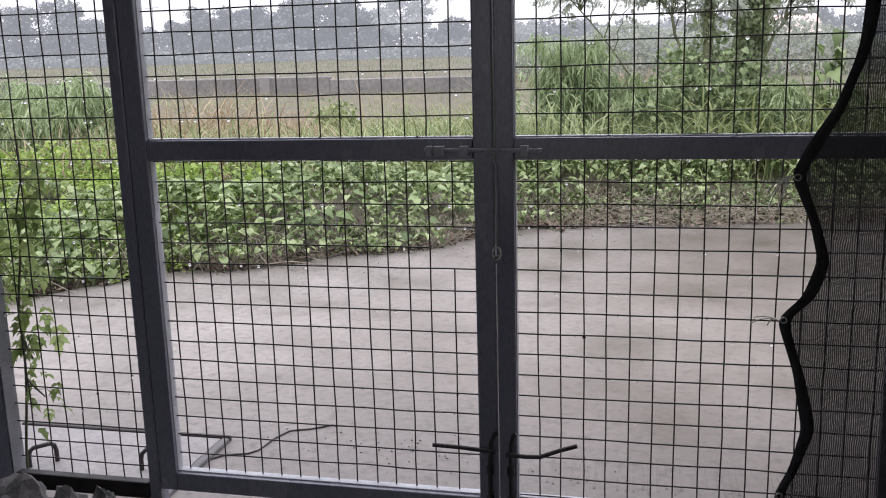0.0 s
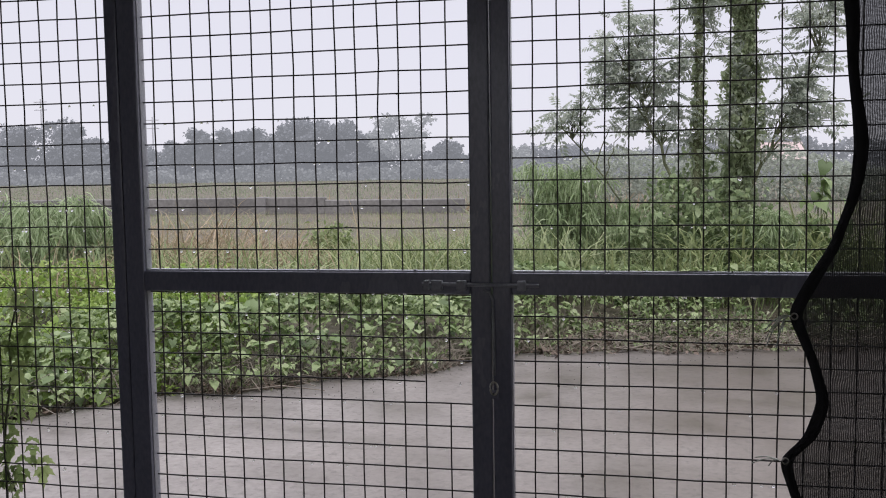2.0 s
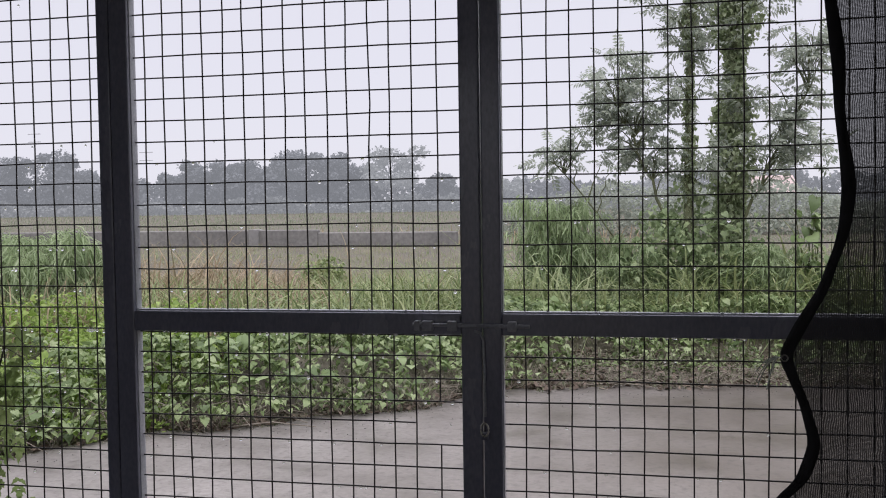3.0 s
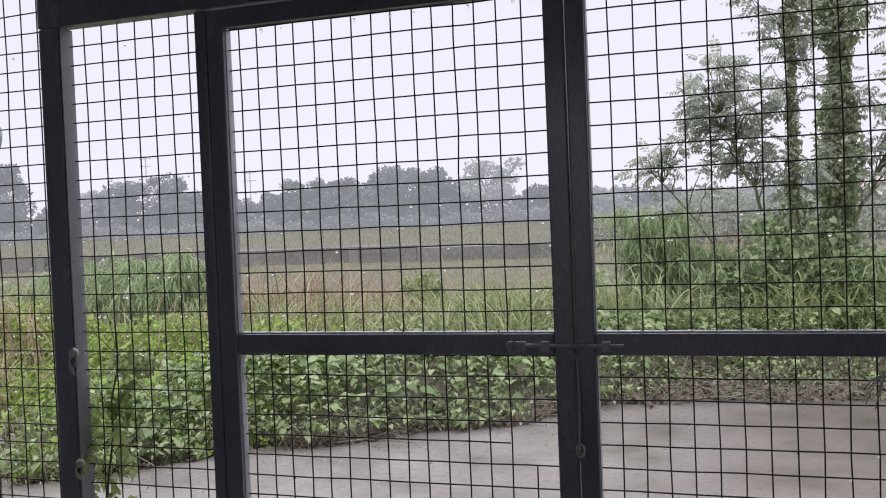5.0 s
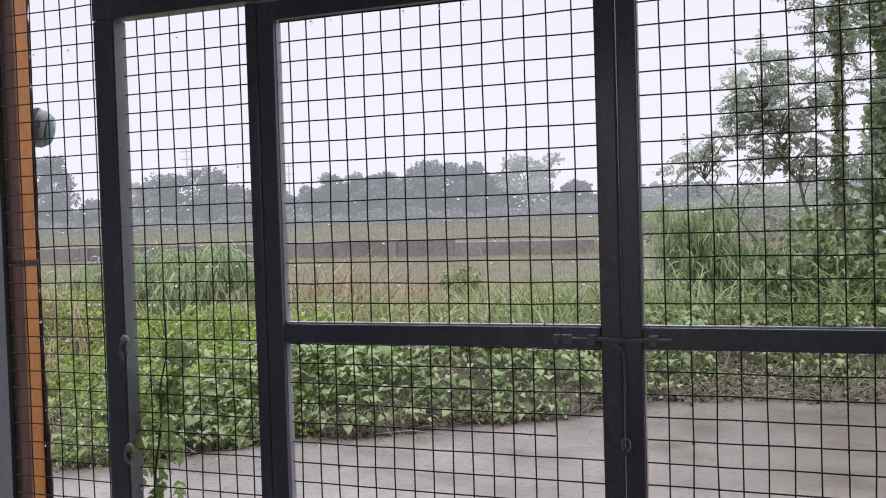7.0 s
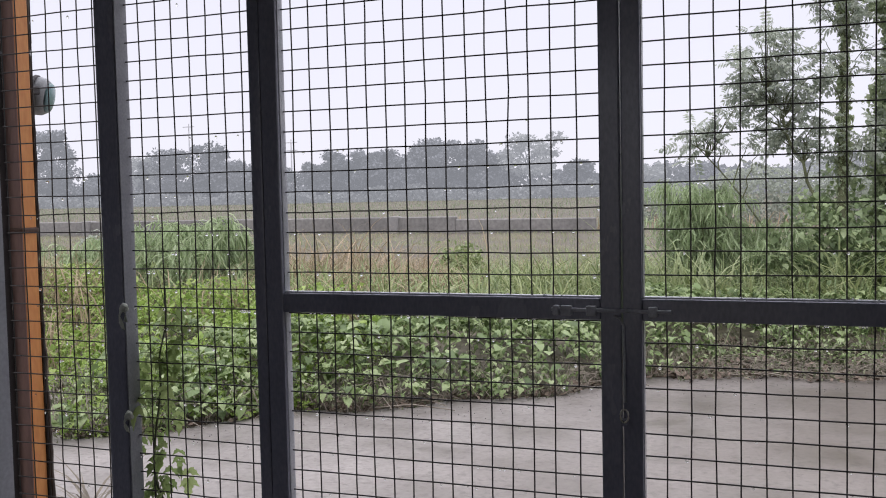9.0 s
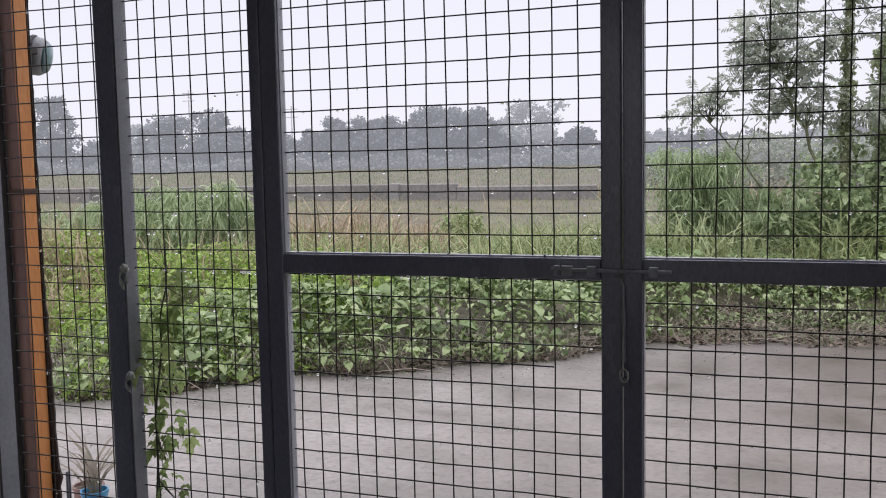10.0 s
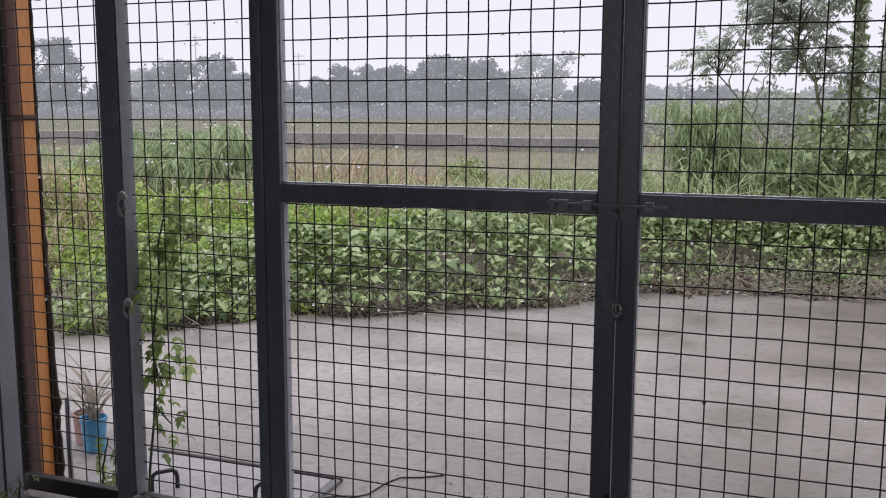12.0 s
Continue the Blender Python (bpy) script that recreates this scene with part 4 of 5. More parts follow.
def broadleaf_weeds():
    r = np.random.default_rng(31)
    g = thing("broadleaf_weeds", (-0.8, 3.9, 0.0), "dense low bank of broad heart-shaped green weeds", "weeds")
    chunks = []
    for tpl, n, lo, hi in ((heart_leaf(0.2, 0.07), 4400, 0.035, 0.078), (heart_leaf(0.45, 0.03), 6200, 0.026, 0.06), (heart_leaf(0.6, 0.1), 5000, 0.02, 0.045), (lance_leaf(0.28, 0.25), 5200, 0.025, 0.06)):
        x, y, d = bank_points(n, -3.4, 5.0, -0.06, 1.55, r, 0.95)
        top = canopy(x, y, d)
        h = top * (1 - 0.42 * r.random(n) ** 1.6)
        leafy = np.where(x < -0.4, 0.8, 0.35) + 0.5 * (clumpy(x, y, 3.1) > 0.6)
        bare = (d < 0.22) & (r.random(n) > leafy)
        keep = (clumpy(x, y, 2.6) > 0.16) & ~bare & (x > -2.1 - 0.9 * r.random(n)) & ~((x > 0.6) & (d < 0.4) & (r.random(n) < 0.93))
        pos = np.stack([x, y, np.maximum(ground_z(x, y), np.where(d < 0.03, 0.005, -1)) + h], -1)[keep]
        m = len(pos)
        chunks.append(scatter(tpl, pos, turns(r.normal(-math.pi / 2, 1.7, m), r.normal(0.3, 0.35, m), r.normal(0, 0.35, m)), r.uniform(lo, hi, m)))
    tagged(part("foliage", join_parts(chunks), HEART, g), kind="stuff")
    n = 7000
    x, y, d = bank_points(n, -3.2, 4.0, -0.05, 0.6, r, 1.0)
    z = np.maximum(ground_z(x, y), 0.0) + 0.22 * r.random(n) ** 1.5
    low = scatter(lance_leaf(0.22, 0.5), np.stack([x, y, z], -1), turns(r.uniform(0, 6.28, n), r.normal(0.8, 0.5, n), r.normal(0, 0.6, n)), r.uniform(0.015, 0.045, n))
    tagged(part("wilted_leaves", low, WILTED, g, "limp dull lower leaves"), kind="stuff")
    stems = []
    for _ in range(420):
        x = r.uniform(-3.2, 3.2)
        d = abs(r.normal(0.05, 0.2))
        y = float(edge_y(x)) + d / 0.83
        z = max(float(ground_z(x, y)), 0.0)
        h = r.uniform(0.05, 0.24) if x < 0.7 else r.uniform(0.03, 0.13)
        a = r.uniform(0, 6.28)
        stems.append(tube([(x, y - 0.02, z - 0.01), (x + 0.11 * math.cos(a), y + 0.01, z + h * 0.75), (x + 0.27 * math.cos(a), y + 0.09 * math.sin(a) + 0.05, z + h * r.uniform(0.6, 1.1))], [0.003, 0.0025, 0.0015], 4))
    tagged(part("stalkwork", join_parts(stems), DEAD, g, "tangled grey-brown stalks under the leaves"), kind="stuff")
    shapes = [fast_mesh("leaf", *heart_leaf(a, b)) for a, b in ((0.2, 0.07), (0.35, 0.03), (0.1, -0.04), (0.5, 0.09))]
    for me in shapes:
        me.materials.append(HEART_ONE)
    for k in range(290):
        x = r.uniform(-2.3, 0.6)
        d = 0.14 + 1.0 * r.random() ** 0.8
        y = float(edge_y(x)) + d / 0.83
        ob = new("leaf", shapes[k % 4])
        ob.parent = g
        ob.matrix_basis = Matrix.Translation(Vector((x, y, float(ground_z(x, y)) + float(canopy(x, y, d)) * r.uniform(0.85, 1.08))) - g.location) @ Euler((r.normal(0, 0.3), r.normal(0.25, 0.3), r.normal(-1.57, 1.6))).to_matrix().to_4x4() @ Matrix.Scale(r.uniform(0.05, 0.1), 4)


broadleaf_weeds()


def bright_weeds():
    r = np.random.default_rng(33)
    chunks = []
    for tpl, n in ((lance_leaf(0.22, 0.3), 17000), (heart_leaf(0.3, 0.05), 5000)):
        x, y, d = bank_points(n, -6.5, -1.3, 0.0, 1.9, r)
        keep = (x < -1.35 + 0.5 * r.random(n) - 0.35 * d) & (clumpy(x, y, 2.2) > 0.2)
        h = (0.06 + 0.38 * np.clip(d / 1.0, 0, 1) * (0.35 + 0.8 * clumpy(x, y, 1.4))) * r.random(n) ** 0.6
        pos = np.stack([x, y, ground_z(x, y) + h], -1)[keep]
        m = len(pos)
        chunks.append(scatter(tpl, pos, turns(r.uniform(0, 6.28, m), r.normal(0.2, 0.6, m), r.normal(0, 0.5, m)), r.uniform(0.025, 0.065, m)))
    ob = part("bright_weeds", join_parts(chunks), BRIGHT)
    tagged(ob, "bright yellow-green leafy weeds beside the yard", "weeds", kind="stuff")


bright_weeds()


def litter():
    r = np.random.default_rng(35)
    n = 4200
    x = np.where(r.random(n) < 0.55, r.uniform(0.5, 4.5, n), r.uniform(-4, 1, n))
    d = np.where(x > 0.6, r.uniform(-0.06, 0.75, n), np.abs(r.normal(0.02, 0.14, n)))
    y = edge_y(x) + d / 0.83
    z = np.maximum(ground_z(x, y), np.where(d < 0.03, 0.0, -1)) + r.uniform(0.002, 0.03, n)
    tpl = lance_leaf(0.27, -0.1)
    V, F = scatter(tpl, np.stack([x, y, z], -1), turns(r.uniform(0, 6.28, n), r.normal(0, 0.35, n), r.normal(0, 0.5, n)), r.uniform(0.025, 0.07, n))
    ob = part("leaf_litter", (V, F), LITTER)
    tagged(ob, "brown fallen leaves along the yard edge", "leaf litter", kind="stuff")
    chunks = []
    for _ in range(75):
        x0 = r.uniform(0.6, 3.5) if r.random() < 0.85 else r.uniform(-2.5, 0.6)
        d0 = r.uniform(-0.02, 0.8) if x0 > 0.6 else abs(r.normal(0, 0.15))
        y0 = float(edge_y(x0)) + d0 / 0.83
        a, ln = r.uniform(-0.9, 0.9), r.uniform(0.12, 0.55)
        p = np.array([(x0, y0, 0.012), (x0 + ln * 0.5 * math.cos(a), y0 + ln * 0.3 * math.sin(a), 0.03 + r.uniform(0, 0.06)), (x0 + ln * math.cos(a), y0 + ln * 0.6 * math.sin(a), 0.015)])
        p[:, 2] += np.maximum(ground_z(p[:, 0], p[:, 1]), 0)
        chunks.append(tube(p, [0.005, 0.004, 0.0025], 4))
    ob = part("dead_twigs", join_parts(chunks), DEAD)
    tagged(ob, "pale dead twigs lying among brown litter", "twigs", kind="stuff")


litter()

# ---- grasses ----


def grass_field():
    r = np.random.default_rng(41)
    n = 60000
    y = 4.0 + 20.0 * r.random(n) ** 1.15
    x = 1.3 + (y + 2.3) * r.uniform(-1.05, 0.62, n)
    d = beyond(x, y)
    keep = (d > 1.3) & (clumpy(x, y, 0.8) + r.uniform(-0.3, 0.3, n) > 0.2)
    x, y = x[keep], y[keep]
    n = len(x)
    slope = (x - 1.3) / (y + 2.3)
    dry = ((slope > -0.66) & (slope < -0.36) & (y > 6.0) & (y < 17)) * 0.6 + 0.25 * (np.sin(x * 0.7 + y * 0.9) > 0.3) + 0.16 - 0.3 * ((slope > -0.34) & (y < 9))
    is_dry = r.random(n) < dry
    h = (0.3 + 0.42 * r.random(n) ** 1.5) * (0.55 + 0.65 * clumpy(x, y, 0.9)) * np.clip(1.5 - y / 26, 0.45, 1.3)
    h = np.minimum(h, np.maximum(0.13 + 0.08 * r.random(n), 1.15 - 0.056 * (y + 2.27) - ground_z(x, y)))
    pos = np.stack([x, y, ground_z(x, y) - 0.01], -1)
    wide = 0.028
    ob = part("green_grass", many_blades(pos[~is_dry], h[~is_dry] * 1.15, (0.4, 0.7, 1.0), wide, 0.42, 0.5), GRASS)
    tagged(ob, "wet green grass over the field", "grass", kind="stuff")
    ob = part("dry_grass", many_blades(pos[is_dry], h[is_dry] * 1.2, (0.3, 0.6, 0.9), wide * 0.7, 0.55, 0.4), STRAW)
    tagged(ob, "dry straw-coloured grass over the field", "grass", kind="stuff")


grass_field()


def far_field_grass():
    r = np.random.default_rng(43)
    n = 26000
    y = 25.0 + 75.0 * r.random(n) ** 2
    x = 1.3 + (y + 2.3) * r.uniform(-1.05, 0.45, n)
    pos = np.stack([x, y, ground_z(x, y) - 0.02], -1)
    h = (0.12 + 0.2 * r.random(n)) * np.clip(y / 32, 0.8, 1.8)
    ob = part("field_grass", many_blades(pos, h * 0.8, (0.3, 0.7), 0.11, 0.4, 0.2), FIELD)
    tagged(ob, "pale misty grass of the far field", "grass", kind="stuff")


# Grass colours paled and greyed, with the far field's mist painted in.
FIELD = foliage("haze_paled_grass", (0.24, 0.28, 0.19), (0.28, 0.325, 0.215), (0.36, 0.345, 0.275), 0.95, 0.5, 0.02)
far_field_grass()


def grass_clump(label, cx, cy, sx, sy, n, h0, h1, width, mat, seed, bends=(0.3, 0.6, 0.9), lean=0.28, droop=0.5):
    r = np.random.default_rng(seed)
    x, y = cx + r.normal(0, sx, n), cy + r.normal(0, sy, n)
    g = thing("grass_clump", (cx, cy, float(ground_z(cx, cy))), label, "tall grass", "tall grass clumps")
    pos = np.stack([x, y, ground_z(x, y) - 0.02], -1)
    if n > 150:
        tagged(part("tussock", many_blades(pos, r.uniform(h0, h1, n), bends, width, lean, droop), mat, g), kind="stuff")
    else:
        for k in range(n):
            part("blade", many_blades(pos[k:k + 1], r.uniform(h0, h1, 1), bends, width, lean, droop), mat, g)


grass_clump("lower straw-coloured grass clump in the weeds", -3.2, 6.6, 0.45, 0.3, 300, 0.7, 1.1, 0.015, STRAW, 53)
grass_clump("dry straw-coloured grass clump beside the weeds", -5.3, 4.4, 0.55, 0.5, 420, 0.6, 1.0, 0.014, STRAW, 61)
grass_clump("dry straw-coloured grass clump beside the weeds", -4.1, 3.2, 0.3, 0.35, 160, 0.5, 0.8, 0.014, STRAW, 62)


def weeping_clump(label, cx, cy, n, h0, h1, reach, seed, base=0.12, long=0.2, wide=0.05):
    """Arching stems with thin leaves hanging from them."""
    r = np.random.default_rng(seed)
    g = thing("grass_clump", (cx, cy, float(ground_z(cx, cy))), label, "tall grass", "tall grass clumps")
    stems, leaves = [], []
    for k in range(n):
        bx, by = cx + r.normal(0, base), cy + r.normal(0, base)
        a, h, out = r.uniform(0, 6.28), r.uniform(h0, h1), reach * r.uniform(0.3, 1.0)
        t = np.linspace(0, 1, 9)
        z0 = float(ground_z(bx, by)) - 0.02
        p = np.stack([bx + out * math.cos(a) * t ** 1.8, by + out * math.sin(a) * t ** 1.8, z0 + h * (t - 0.38 * t ** 3.2) / 0.72], -1)
        stems.append(tube(p, np.linspace(0.004, 0.0015, 9), 4))
        m = 70
        u = r.uniform(1.5, 8, m)
        lo = np.minimum(u.astype(int), 7)
        c = p[lo] + (p[lo + 1] - p[lo]) * (u - lo)[:, None]
        leaves.append(scatter(lance_leaf(wide, 0.4), c + r.normal(0, 0.02, (m, 3)), turns(a + r.normal(0, 1.1, m), r.normal(0.9, 0.4, m), r.normal(0, 0.5, m)), r.uniform(long * 0.35, long, m)))
    tagged(part("stemwork", join_parts(stems), STEM, g), kind="stuff")
    tagged(part("tussock", join_parts(leaves), WEEPING, g), kind="stuff")


weeping_clump("tall arching green grass clump in the weeds", -4.4, 6.0, 64, 0.5, 1.14, 0.5, 51, 0.2, 0.27, 0.045)
weeping_clump("tall arching green grass clump in the weeds", -5.15, 6.1, 54, 0.45, 1.05, 0.5, 52, 0.22, 0.27, 0.045)
weeping_clump("lower arching green grass clump in the weeds", -6.3, 6.4, 36, 0.4, 0.85, 0.45, 64, 0.27, 0.27, 0.045)
weeping_clump("tall weeping fine-leaved grass clump under the tree", 0.42, 6.8, 84, 0.8, 1.42, 0.33, 54)
weeping_clump("lower weeping fine-leaved grass clump under the tree", 0.95, 6.9, 44, 0.55, 1.0, 0.35, 55)
weeping_clump("lower weeping fine-leaved grass clump under the tree", 2.35, 6.6, 34, 0.5, 0.85, 0.35, 63)
grass_clump("strappy pale green grass clump under the tree", 1.55, 6.35, 0.1, 0.08, 70, 0.7, 1.1, 0.022, TALL, 56, (0.5, 0.8, 1.1), 0.3, 0.7)
grass_clump("leafy green grass clump beside the tree", 2.6, 6.4, 0.5, 0.35, 300, 0.6, 1.1, 0.024, GRASS, 57)
grass_clump("mixed green grass clump on the bank", -0.6, 6.2, 0.5, 0.3, 300, 0.5, 0.9, 0.02, GRASS, 58)
grass_clump("mixed green grass clump on the bank", 1.8, 5.9, 0.7, 0.2, 300, 0.45, 0.8, 0.022, GRASS, 59)
grass_clump("mixed green grass clump on the bank", 0.2, 5.9, 0.45, 0.2, 260, 0.5, 0.9, 0.022, TALL, 60)


def weed_bush(x, y, w, h, seed, mat, label):
    r = np.random.default_rng(seed)
    g = thing("weed_bush", (x, y, float(ground_z(x, y))), label, "bush", "bushes in the field")
    z0 = float(ground_z(x, y))
    stems, leaves = [], []
    for k in range(16):
        a = r.uniform(0, 6.28)
        tip = np.array([x + w * math.cos(a) * r.random(), y + w * math.sin(a) * r.random(), z0 + h * r.uniform(0.6, 1.0)])
        p = limb((x, y, z0 - 0.02), tip, 0.04, 6, seed * 40 + k)
        stems.append(tube(p, np.linspace(0.008, 0.003, 6), 5))
        m = 55
        c = p[r.integers(1, 6, m)] + r.normal(0, 0.06, (m, 3))
        c[:, 2] = np.maximum(c[:, 2], z0 + 0.02)
        leaves.append(scatter(lance_leaf(0.25, 0.3), c, turns(r.uniform(0, 6.28, m), r.normal(0.4, 0.4, m), r.normal(0, 0.5, m)), r.uniform(0.06, 0.12, m)))
    part("stem", join_parts(stems), STEM, g)
    tagged(part("leafage", join_parts(leaves), mat, g), kind="stuff")


# ---- tree beside the yard ----


def limb(p0, p1, sag, n=9, seed=0):
    r = np.random.default_rng(seed)
    t = np.linspace(0, 1, n)
    p = np.outer(1 - t, p0) + np.outer(t, p1)
    p[:, 2] += sag * np.sin(t * math.pi)
    p[1:-1] += r.normal(0, 0.012, (n - 2, 3))
    return p


def pinnate_frond(pairs, droop):
    """A feather leaf one long: leaflets in pairs along a thin drooping rib."""
    V, F = [], []
    for k in range(2 * pairs + 1):
        u = 0.18 + 0.8 * (k // 2) / pairs
        side = 0 if k == 2 * pairs else (1 if k % 2 else -1)
        yaw, size = side * 1.05, 0.36 * (1 - 0.35 * abs(u - 0.5))
        v, f = lance_leaf(0.27, 0.25)
        v = v * size
        c, q = math.cos(yaw), math.sin(yaw)
        at = np.array([u, 0.0, -droop * u * u])
        F.append(f + 5 * len(V))
        V.append(np.stack([c * v[:, 0] - q * v[:, 1], q * v[:, 0] + c * v[:, 1], v[:, 2] - 0.3 * abs(side) * np.hypot(v[:, 0], v[:, 1])], -1) + at)
    w = 0.006
    F.append(np.array([(0, 1, 2), (0, 2, 3)]) + 5 * len(V))
    V.append(np.array([(0, -w, 0), (0.98, -w, -droop), (0.98, w, -droop), (0, w, 0)]))
    return np.concatenate(V), np.concatenate(F)


# leafy masses of the tree: middle x and z, half width and half height, feather leaves
SPRAYS = [(0.5, 1.78, 0.2, 0.14, 48), (0.98, 2.46, 0.26, 0.26, 74), (0.86, 2.08, 0.26, 0.2, 84), (1.22, 2.04, 0.26, 0.28, 85), (1.14, 1.76, 0.26, 0.14, 45),
          (1.06, 2.74, 0.2, 0.14, 24), (1.32, 2.5, 0.16, 0.26, 36),
          (1.52, 2.35, 0.18, 0.22, 36), (1.6, 2.85, 0.3, 0.3, 46), (2.0, 2.95, 0.3, 0.3, 24), (1.7, 3.6, 0.6, 0.45, 95), (2.45, 3.5, 0.45, 0.4, 65),
          (2.6, 2.45, 0.28, 0.32, 62), (2.66, 1.98, 0.3, 0.24, 84), (2.78, 1.68, 0.24, 0.16, 55), (2.72, 2.82, 0.28, 0.2, 60), (1.95, 2.15, 0.3, 0.45, 44), (1.85, 1.65, 0.5, 0.25, 85)]


def vine_tree():
    r = np.random.default_rng(61)
    g = thing("tree", (1.8, 7.0, float(ground_z(1.8, 7.0))), "leafy green tree with vine-covered trunks and airy sprays", "tree")
    trunks = [limb((1.66, 7.0, 0.0), (1.74, 7.0, 4.2), 0, 14, 1), limb((2.06, 7.1, 0.0), (2.16, 7.12, 4.3), 0, 14, 2), limb((1.5, 7.0, 0.3), (0.42, 6.88, 1.7), 0.02, 12, 3), limb((1.66, 7.0, 0.6), (1.05, 6.9, 2.2), 0.03, 12, 4), limb((2.1, 7.1, 0.9), (2.75, 6.95, 2.3), 0.03, 12, 5)]
    for p, r0 in zip(trunks, (0.05, 0.065, 0.013, 0.02, 0.018)):
        part("trunk", tube(p, np.linspace(r0, r0 * 0.4, len(p)), 9), BARK, g, "", True)
    nodes = np.concatenate([p[3:] for p in trunks])
    wood, leaves = [], []
    shapes = [pinnate_frond(4, 0.25), pinnate_frond(5, 0.4), pinnate_frond(4, 0.1)]
    for k, (cx, cz, rx, rz, n) in enumerate(SPRAYS):
        for q in range(max(6, n // 6)):
            a, rad = r.uniform(0, 6.28), math.sqrt(r.random())
            tip = np.array([cx + rx * rad * math.cos(a), 6.92 + r.normal(0, 0.14), cz + rz * rad * math.sin(a)])
            near = nodes[np.argmin(np.linalg.norm(nodes - tip + np.array([0, 0, 0.3]), axis=1))]
            p = limb(near, tip, 0.05, 8, 900 + k * 40 + q)
            wood.append(tube(p, np.linspace(0.007, 0.002, 8), 4))
            m = 8
            c = p[r.integers(3, 8, m)] + r.normal(0, 0.06, (m, 3))
            out = math.atan2(0.25 * r.normal(), tip[0] - near[0])
            leaves.append(scatter(shapes[(k + q) % 3], c, turns(out + r.normal(0, 1.1, m), r.normal(0.05, 0.45, m), r.normal(0, 0.6, m)), r.uniform(0.1, 0.19, m)))
    part("branchwork", join_parts(wood), BARK, g)
    tagged(part("crown", join_parts(leaves), TREE_LEAF, g, "many small drooping leaves in sprays"), kind="stuff")
    coat = []
    for p, half, n in ((trunks[0], 0.07, 2600), (trunks[1], 0.21, 10500)):
        idx = r.uniform(2.5, len(p) - 1.01, n)
        lo = idx.astype(int)
        c = p[lo] + (p[lo + 1] - p[lo]) * (idx - lo)[:, None]
        bulge = 0.8 + 0.25 * np.sin(c[:, 2] * 4.1 + 1) + 0.15 * np.sin(c[:, 2] * 9)
        a = r.uniform(0, 6.28, n)
        rad = half * bulge * np.sqrt(r.random(n)) * (1 + 0.45 * np.sin(3 * a + c[:, 2] * 11) * np.sin(c[:, 2] * 17 + a))
        off = np.stack([rad * np.cos(a), rad * 0.8 * np.sin(a), r.normal(0, 0.03, n)], -1)
        coat.append(scatter(heart_leaf(0.3, 0.05), c + off, turns(r.uniform(0, 6.28, n), r.normal(0.8, 0.4, n), r.normal(0, 0.4, n)), r.uniform(0.025, 0.055, n)))
    tagged(part("vine_coat", join_parts(coat), CREEPER, g, "dense creeper leaves round the trunks"), kind="stuff")
    n = 5200
    x, y = r.normal(1.75, 0.5, n), r.normal(7.0, 0.3, n)
    z = ground_z(x, y) + 1.45 * r.random(n) ** 0.85 * (0.4 + 0.6 * clumpy(x, y, 2.4)) * np.exp(-((x - 1.75) / 0.9) ** 2)
    low = scatter(heart_leaf(0.35, 0.05), np.stack([x, y, z], -1), turns(r.uniform(0, 6.28, n), r.normal(0.5, 0.5, n), r.normal(0, 0.5, n)), r.uniform(0.03, 0.075, n))
    tagged(part("undergrowth", low, UNDER, g, "tangled leaves at the trunk base"), kind="stuff")


# Creeper colours paled as well, painting haze over the trunks.
CREEPER = foliage("creeper_leaf", (0.3, 0.36, 0.22), (0.4, 0.46, 0.285), (0.5, 0.55, 0.37), 0.4, 0.55)
UNDER = foliage("undergrowth_leaf", (0.165, 0.225, 0.11), (0.245, 0.315, 0.16), (0.35, 0.415, 0.225), 0.45, 0.4)
vine_tree()
weed_bush(-2.7, 9.0, 0.5, 0.5, 5, GRASS, "dark green leafy weed bush in the grass")
weed_bush(-0.4, 7.6, 0.4, 0.55, 6, CREEPER, "green leafy weed bush in the grass")
weed_bush(-8.5, 9.5, 0.6, 0.7, 8, MID_LEAF, "dull green weed bush in the grass")


def broad_shrub():
    r = np.random.default_rng(66)
    g = thing("shrub", (2.72, 6.4, float(ground_z(2.72, 6.4))), "tall weed shrub with broad pale green leaves", "shrub")
    shapes = [fast_mesh("leaf", *heart_leaf(0.5, 0.05)), fast_mesh("leaf", *lance_leaf(0.2, 0.4))]
    for me in shapes:
        me.materials.append(HEART_ONE)
    for k in range(7):
        bx, by = 2.72 + r.normal(0, 0.16), 6.4 + r.normal(0, 0.15)
        h = r.uniform(0.9, 1.35)
        p = limb((bx, by, 0.0), (bx + r.normal(0, 0.1), by, h), 0, 7, 90 + k)
        part("stem", tube(p, np.linspace(0.008, 0.003, 7), 5), STEM, g)
        for q in range(13):
            c = p[r.integers(2, 7)] + r.normal(0, 0.02, 3)
            ob = new("leaf", shapes[q % 2])
            ob.parent = g
            ob.matrix_basis = Matrix.Translation(Vector(c) - g.location) @ Euler((r.normal(0, 0.3), r.uniform(0.2, 0.9), r.uniform(0, 6.28))).to_matrix().to_4x4() @ Matrix.Scale(r.uniform(0.08, 0.15), 4)


broad_shrub()

# ---- low wall and distance ----


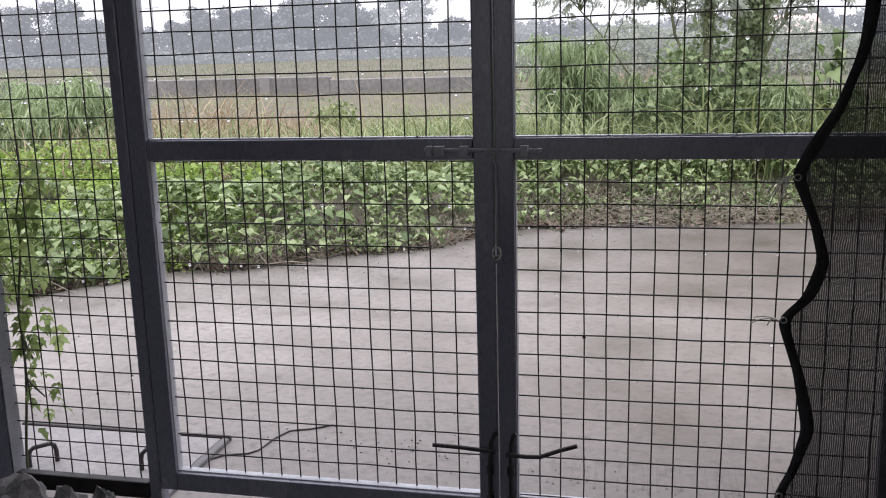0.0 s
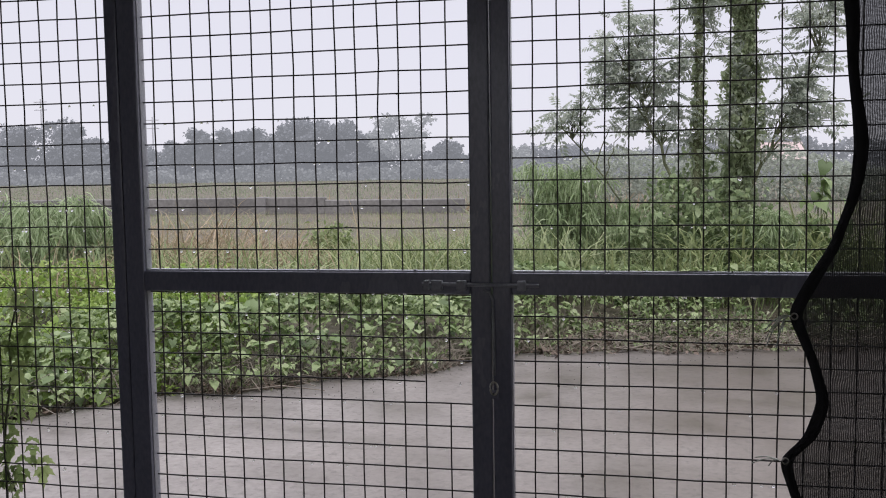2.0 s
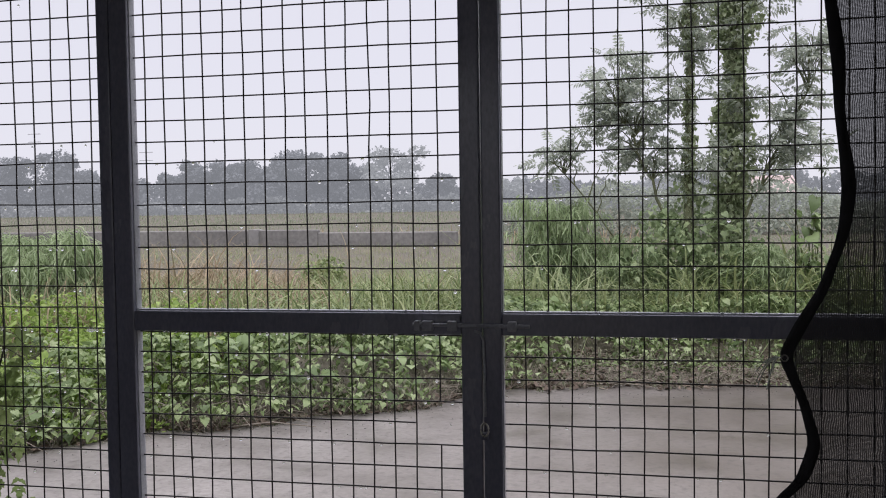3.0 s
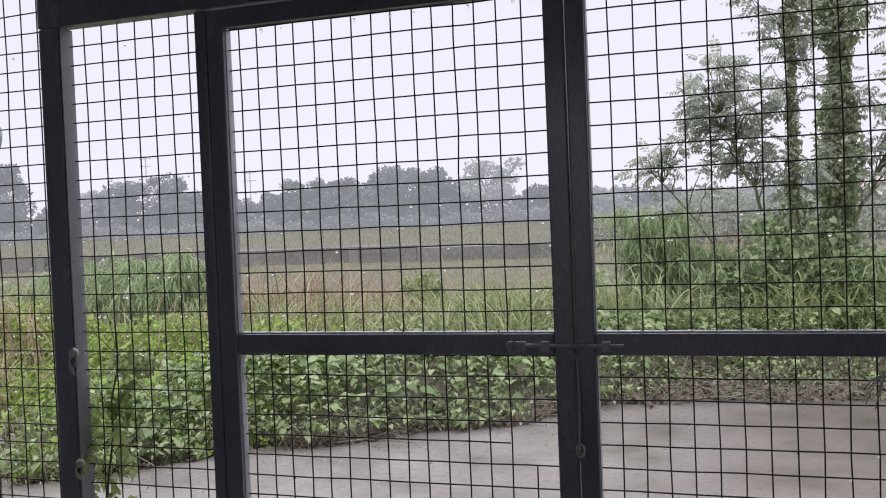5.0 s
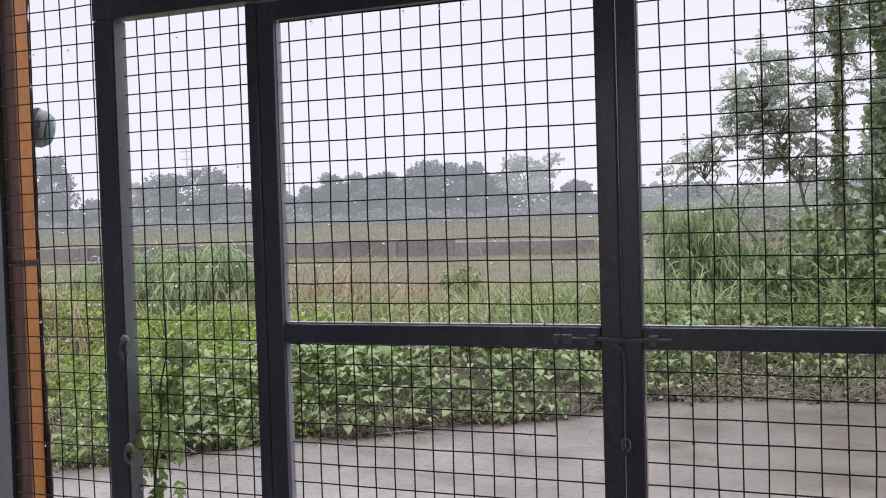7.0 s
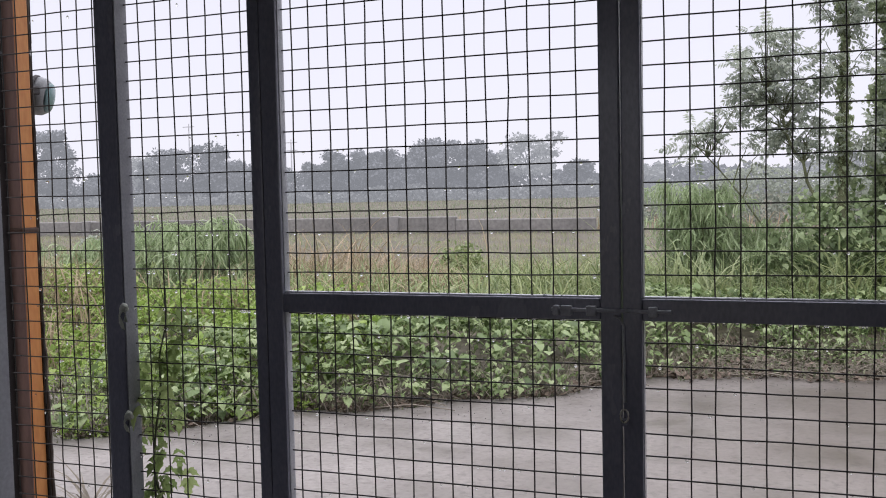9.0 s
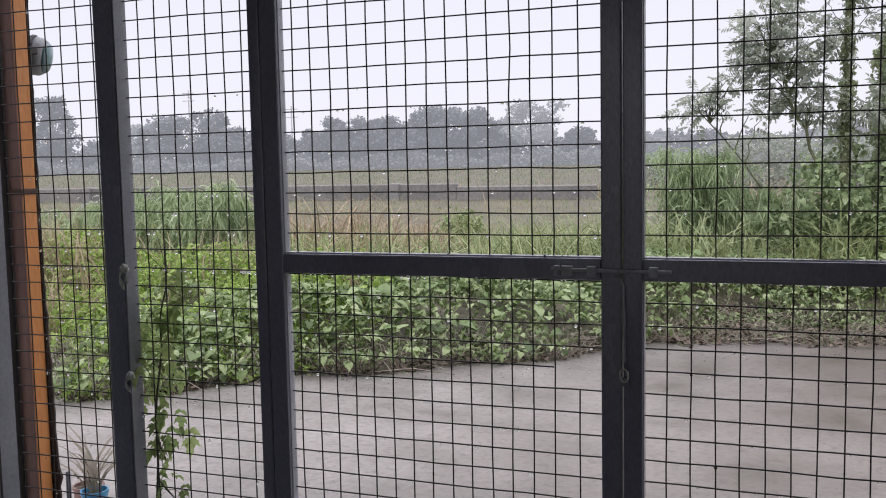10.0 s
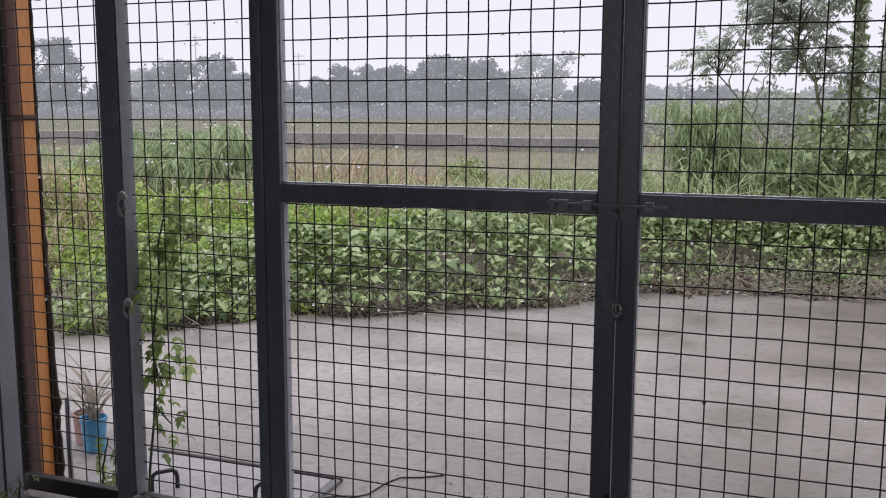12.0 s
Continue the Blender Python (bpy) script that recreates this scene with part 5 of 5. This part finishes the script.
def boundary_wall():
    g = thing("low_wall", (-10, 24, 0.0), "long low weathered grey block wall across the field", "wall")
    part("wall_body", box(-60, -8.15, 24.0, 24.25, -0.1, 0.78, 0.03), LOW_WALL, g)
    part("lower_wall", box(-8.148, -3.9, 24.01, 24.24, -0.1, 0.69, 0.03), LOW_WALL, g, "lower stretch of grey block wall")
    for x in (-45.6, -39.7, -33.8, -27.9, -22, -16.1, -10.16):
        part("pilaster", box(x - 0.16, x + 0.16, 23.9, 24.3, -0.1, 0.8, 0.02), PILASTER, g, "paler block pilaster")
    r = np.random.default_rng(71)
    n = 900
    x = r.uniform(-50, 2, n)
    pos = np.stack([x, 24.4 + r.random(n), np.full(n, 0.22)], -1)
    ob = part("wall_grass", many_blades(pos, r.uniform(0.45, 0.85, n), (0.2, 0.6), 0.05, 0.3, 0.2), STRAW)
    tagged(ob, "ragged straw grass behind the low wall", "grass", kind="stuff")


boundary_wall()


def far_tree(label, x, y, h, w, mat, seed, airy=False):
    """A tree far off, the mist painted into its materials: trunk, limbs and a crown of clumps in uneven lobes."""
    r = np.random.default_rng(seed)
    g = thing("far_tree", (x, y, 0.2), label, "tree", "trees beyond the field")
    p = limb((x, y, 0.0), (x + r.normal(0, 0.2), y, h * 0.7), 0, 6, seed)
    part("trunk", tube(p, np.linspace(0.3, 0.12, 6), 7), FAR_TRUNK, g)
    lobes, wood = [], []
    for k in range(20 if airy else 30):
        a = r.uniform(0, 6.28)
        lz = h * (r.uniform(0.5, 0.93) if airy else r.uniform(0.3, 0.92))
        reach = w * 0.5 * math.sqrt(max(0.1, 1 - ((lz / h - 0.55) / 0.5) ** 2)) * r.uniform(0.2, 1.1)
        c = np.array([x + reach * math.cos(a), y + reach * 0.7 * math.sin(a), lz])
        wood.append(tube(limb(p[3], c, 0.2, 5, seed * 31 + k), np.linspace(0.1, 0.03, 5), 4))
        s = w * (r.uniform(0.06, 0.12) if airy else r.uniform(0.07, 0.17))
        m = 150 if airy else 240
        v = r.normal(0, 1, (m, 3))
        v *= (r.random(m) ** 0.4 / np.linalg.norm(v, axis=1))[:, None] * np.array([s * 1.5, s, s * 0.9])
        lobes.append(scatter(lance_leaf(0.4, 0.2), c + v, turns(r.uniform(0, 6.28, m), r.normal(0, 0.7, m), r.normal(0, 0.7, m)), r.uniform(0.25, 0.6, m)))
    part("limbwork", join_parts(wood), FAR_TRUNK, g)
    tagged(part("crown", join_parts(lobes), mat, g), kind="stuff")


FAR = [(-104.5, 14.6, 10, 0), (-113, 8.5, 10, 0), (-95, 6.0, 8, 0), (-88, 9.3, 7, 1), (-83, 9.6, 8, 0), (-75, 10.4, 8, 0), (-71, 7.2, 7, 0), (-65.5, 6.6, 8, 0), (-58.5, 7.0, 5, 0), (-55.8, 8.6, 6, 0), (-50.6, 9.2, 7.5, 0), (-45.6, 7.6, 7.5, 0),
       (-41, 9.5, 8, 0), (-37, 9.1, 7, 0), (-33.6, 7.2, 5, 0), (-28.6, 9.6, 10, 1), (-22.6, 6.2, 5, 0), (-15, 5.5, 6, 1), (-8, 4.8, 7, 0), (6, 5.2, 8, 1), (16, 5.6, 8, 0)]
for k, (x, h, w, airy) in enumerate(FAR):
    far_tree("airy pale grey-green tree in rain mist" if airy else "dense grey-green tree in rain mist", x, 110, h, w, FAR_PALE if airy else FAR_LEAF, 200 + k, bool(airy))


def thicket(name, label, x0, x1, y, h0, h1, n, mat, size, seed):
    r = np.random.default_rng(seed)
    x = r.uniform(x0, x1, n)
    top = h0 + (h1 - h0) * (0.5 + 0.28 * np.sin(x * 0.31 + seed) + 0.22 * np.sin(x * 1.13 + 2 * seed))
    z = top * r.random(n) ** 0.8
    pos = np.stack([x, y + r.uniform(-1.5, 1.5, n), z], -1)
    ob = part(name, scatter(lance_leaf(0.4, 0.2), pos, turns(r.uniform(0, 6.28, n), r.normal(0, 0.7, n), r.normal(0, 0.7, n)), r.uniform(size * 0.6, size * 1.3, n)), mat)
    tagged(ob, label, "bushes", kind="stuff")


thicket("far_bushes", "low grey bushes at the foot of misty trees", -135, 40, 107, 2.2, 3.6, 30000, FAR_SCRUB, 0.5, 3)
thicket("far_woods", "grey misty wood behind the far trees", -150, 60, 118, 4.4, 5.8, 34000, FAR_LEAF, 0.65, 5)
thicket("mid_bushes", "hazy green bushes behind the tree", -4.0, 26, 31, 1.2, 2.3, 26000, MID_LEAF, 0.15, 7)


def utility_pole(x, h):
    g = thing("utility_pole", (x, 112, 0.2), "thin grey utility pole far off in mist", "utility pole", "utility poles")
    part("pole", tube([(x, 112, 0.0), (x, 112, h)], [0.13, 0.08], 7), MIST_POLE, g)
    for z in (h - 0.5, h - 1.6):
        part("crossarm", box(x - 1.0, x + 1.0, 111.9, 112.0, z, z + 0.12, 0.01), MIST_POLE, g)


utility_pole(-80.9, 13.4)
utility_pole(-63.9, 10.4)


def far_house(x, y):
    g = thing("far_house", (x, y, 0.1), "small far house with pale red roof, mist painted in", "house")
    part("wall", box(x - 1.6, x + 1.6, y, y + 5, 0.0, 2.4, 0.02), FAR_WALL, g)
    bm = bmesh.new()
    vs = [bm.verts.new(v) for v in [(x - 1.9, y - 0.4, 2.3), (x + 1.9, y - 0.4, 2.3), (x + 1.9, y + 5.4, 2.3), (x - 1.9, y + 5.4, 2.3), (x - 1.9, y + 2.5, 3.6), (x + 1.9, y + 2.5, 3.6)]]
    for f in ((0, 1, 5, 4), (2, 3, 4, 5), (0, 4, 3), (1, 2, 5), (3, 2, 1, 0)):
        bm.faces.new([vs[k] for k in f])
    part("roof", bm, ROOF_RED, g, "red roof with mist painted into its pale colour")
    for dx in (-0.8, 0.8):
        w = part("window", box(x + dx - 0.5, x + dx + 0.5, y - 0.03, y + 0.02, 0.9, 1.9, 0.01), FAR_WALL, g)
        # Pane shares the far trunk material, so it glows faintly for haze.
        part("pane", box(x + dx - 0.42, x + dx + 0.42, y - 0.045, y - 0.032, 0.98, 1.82, 0), FAR_TRUNK, w)


far_house(10.4, 66)
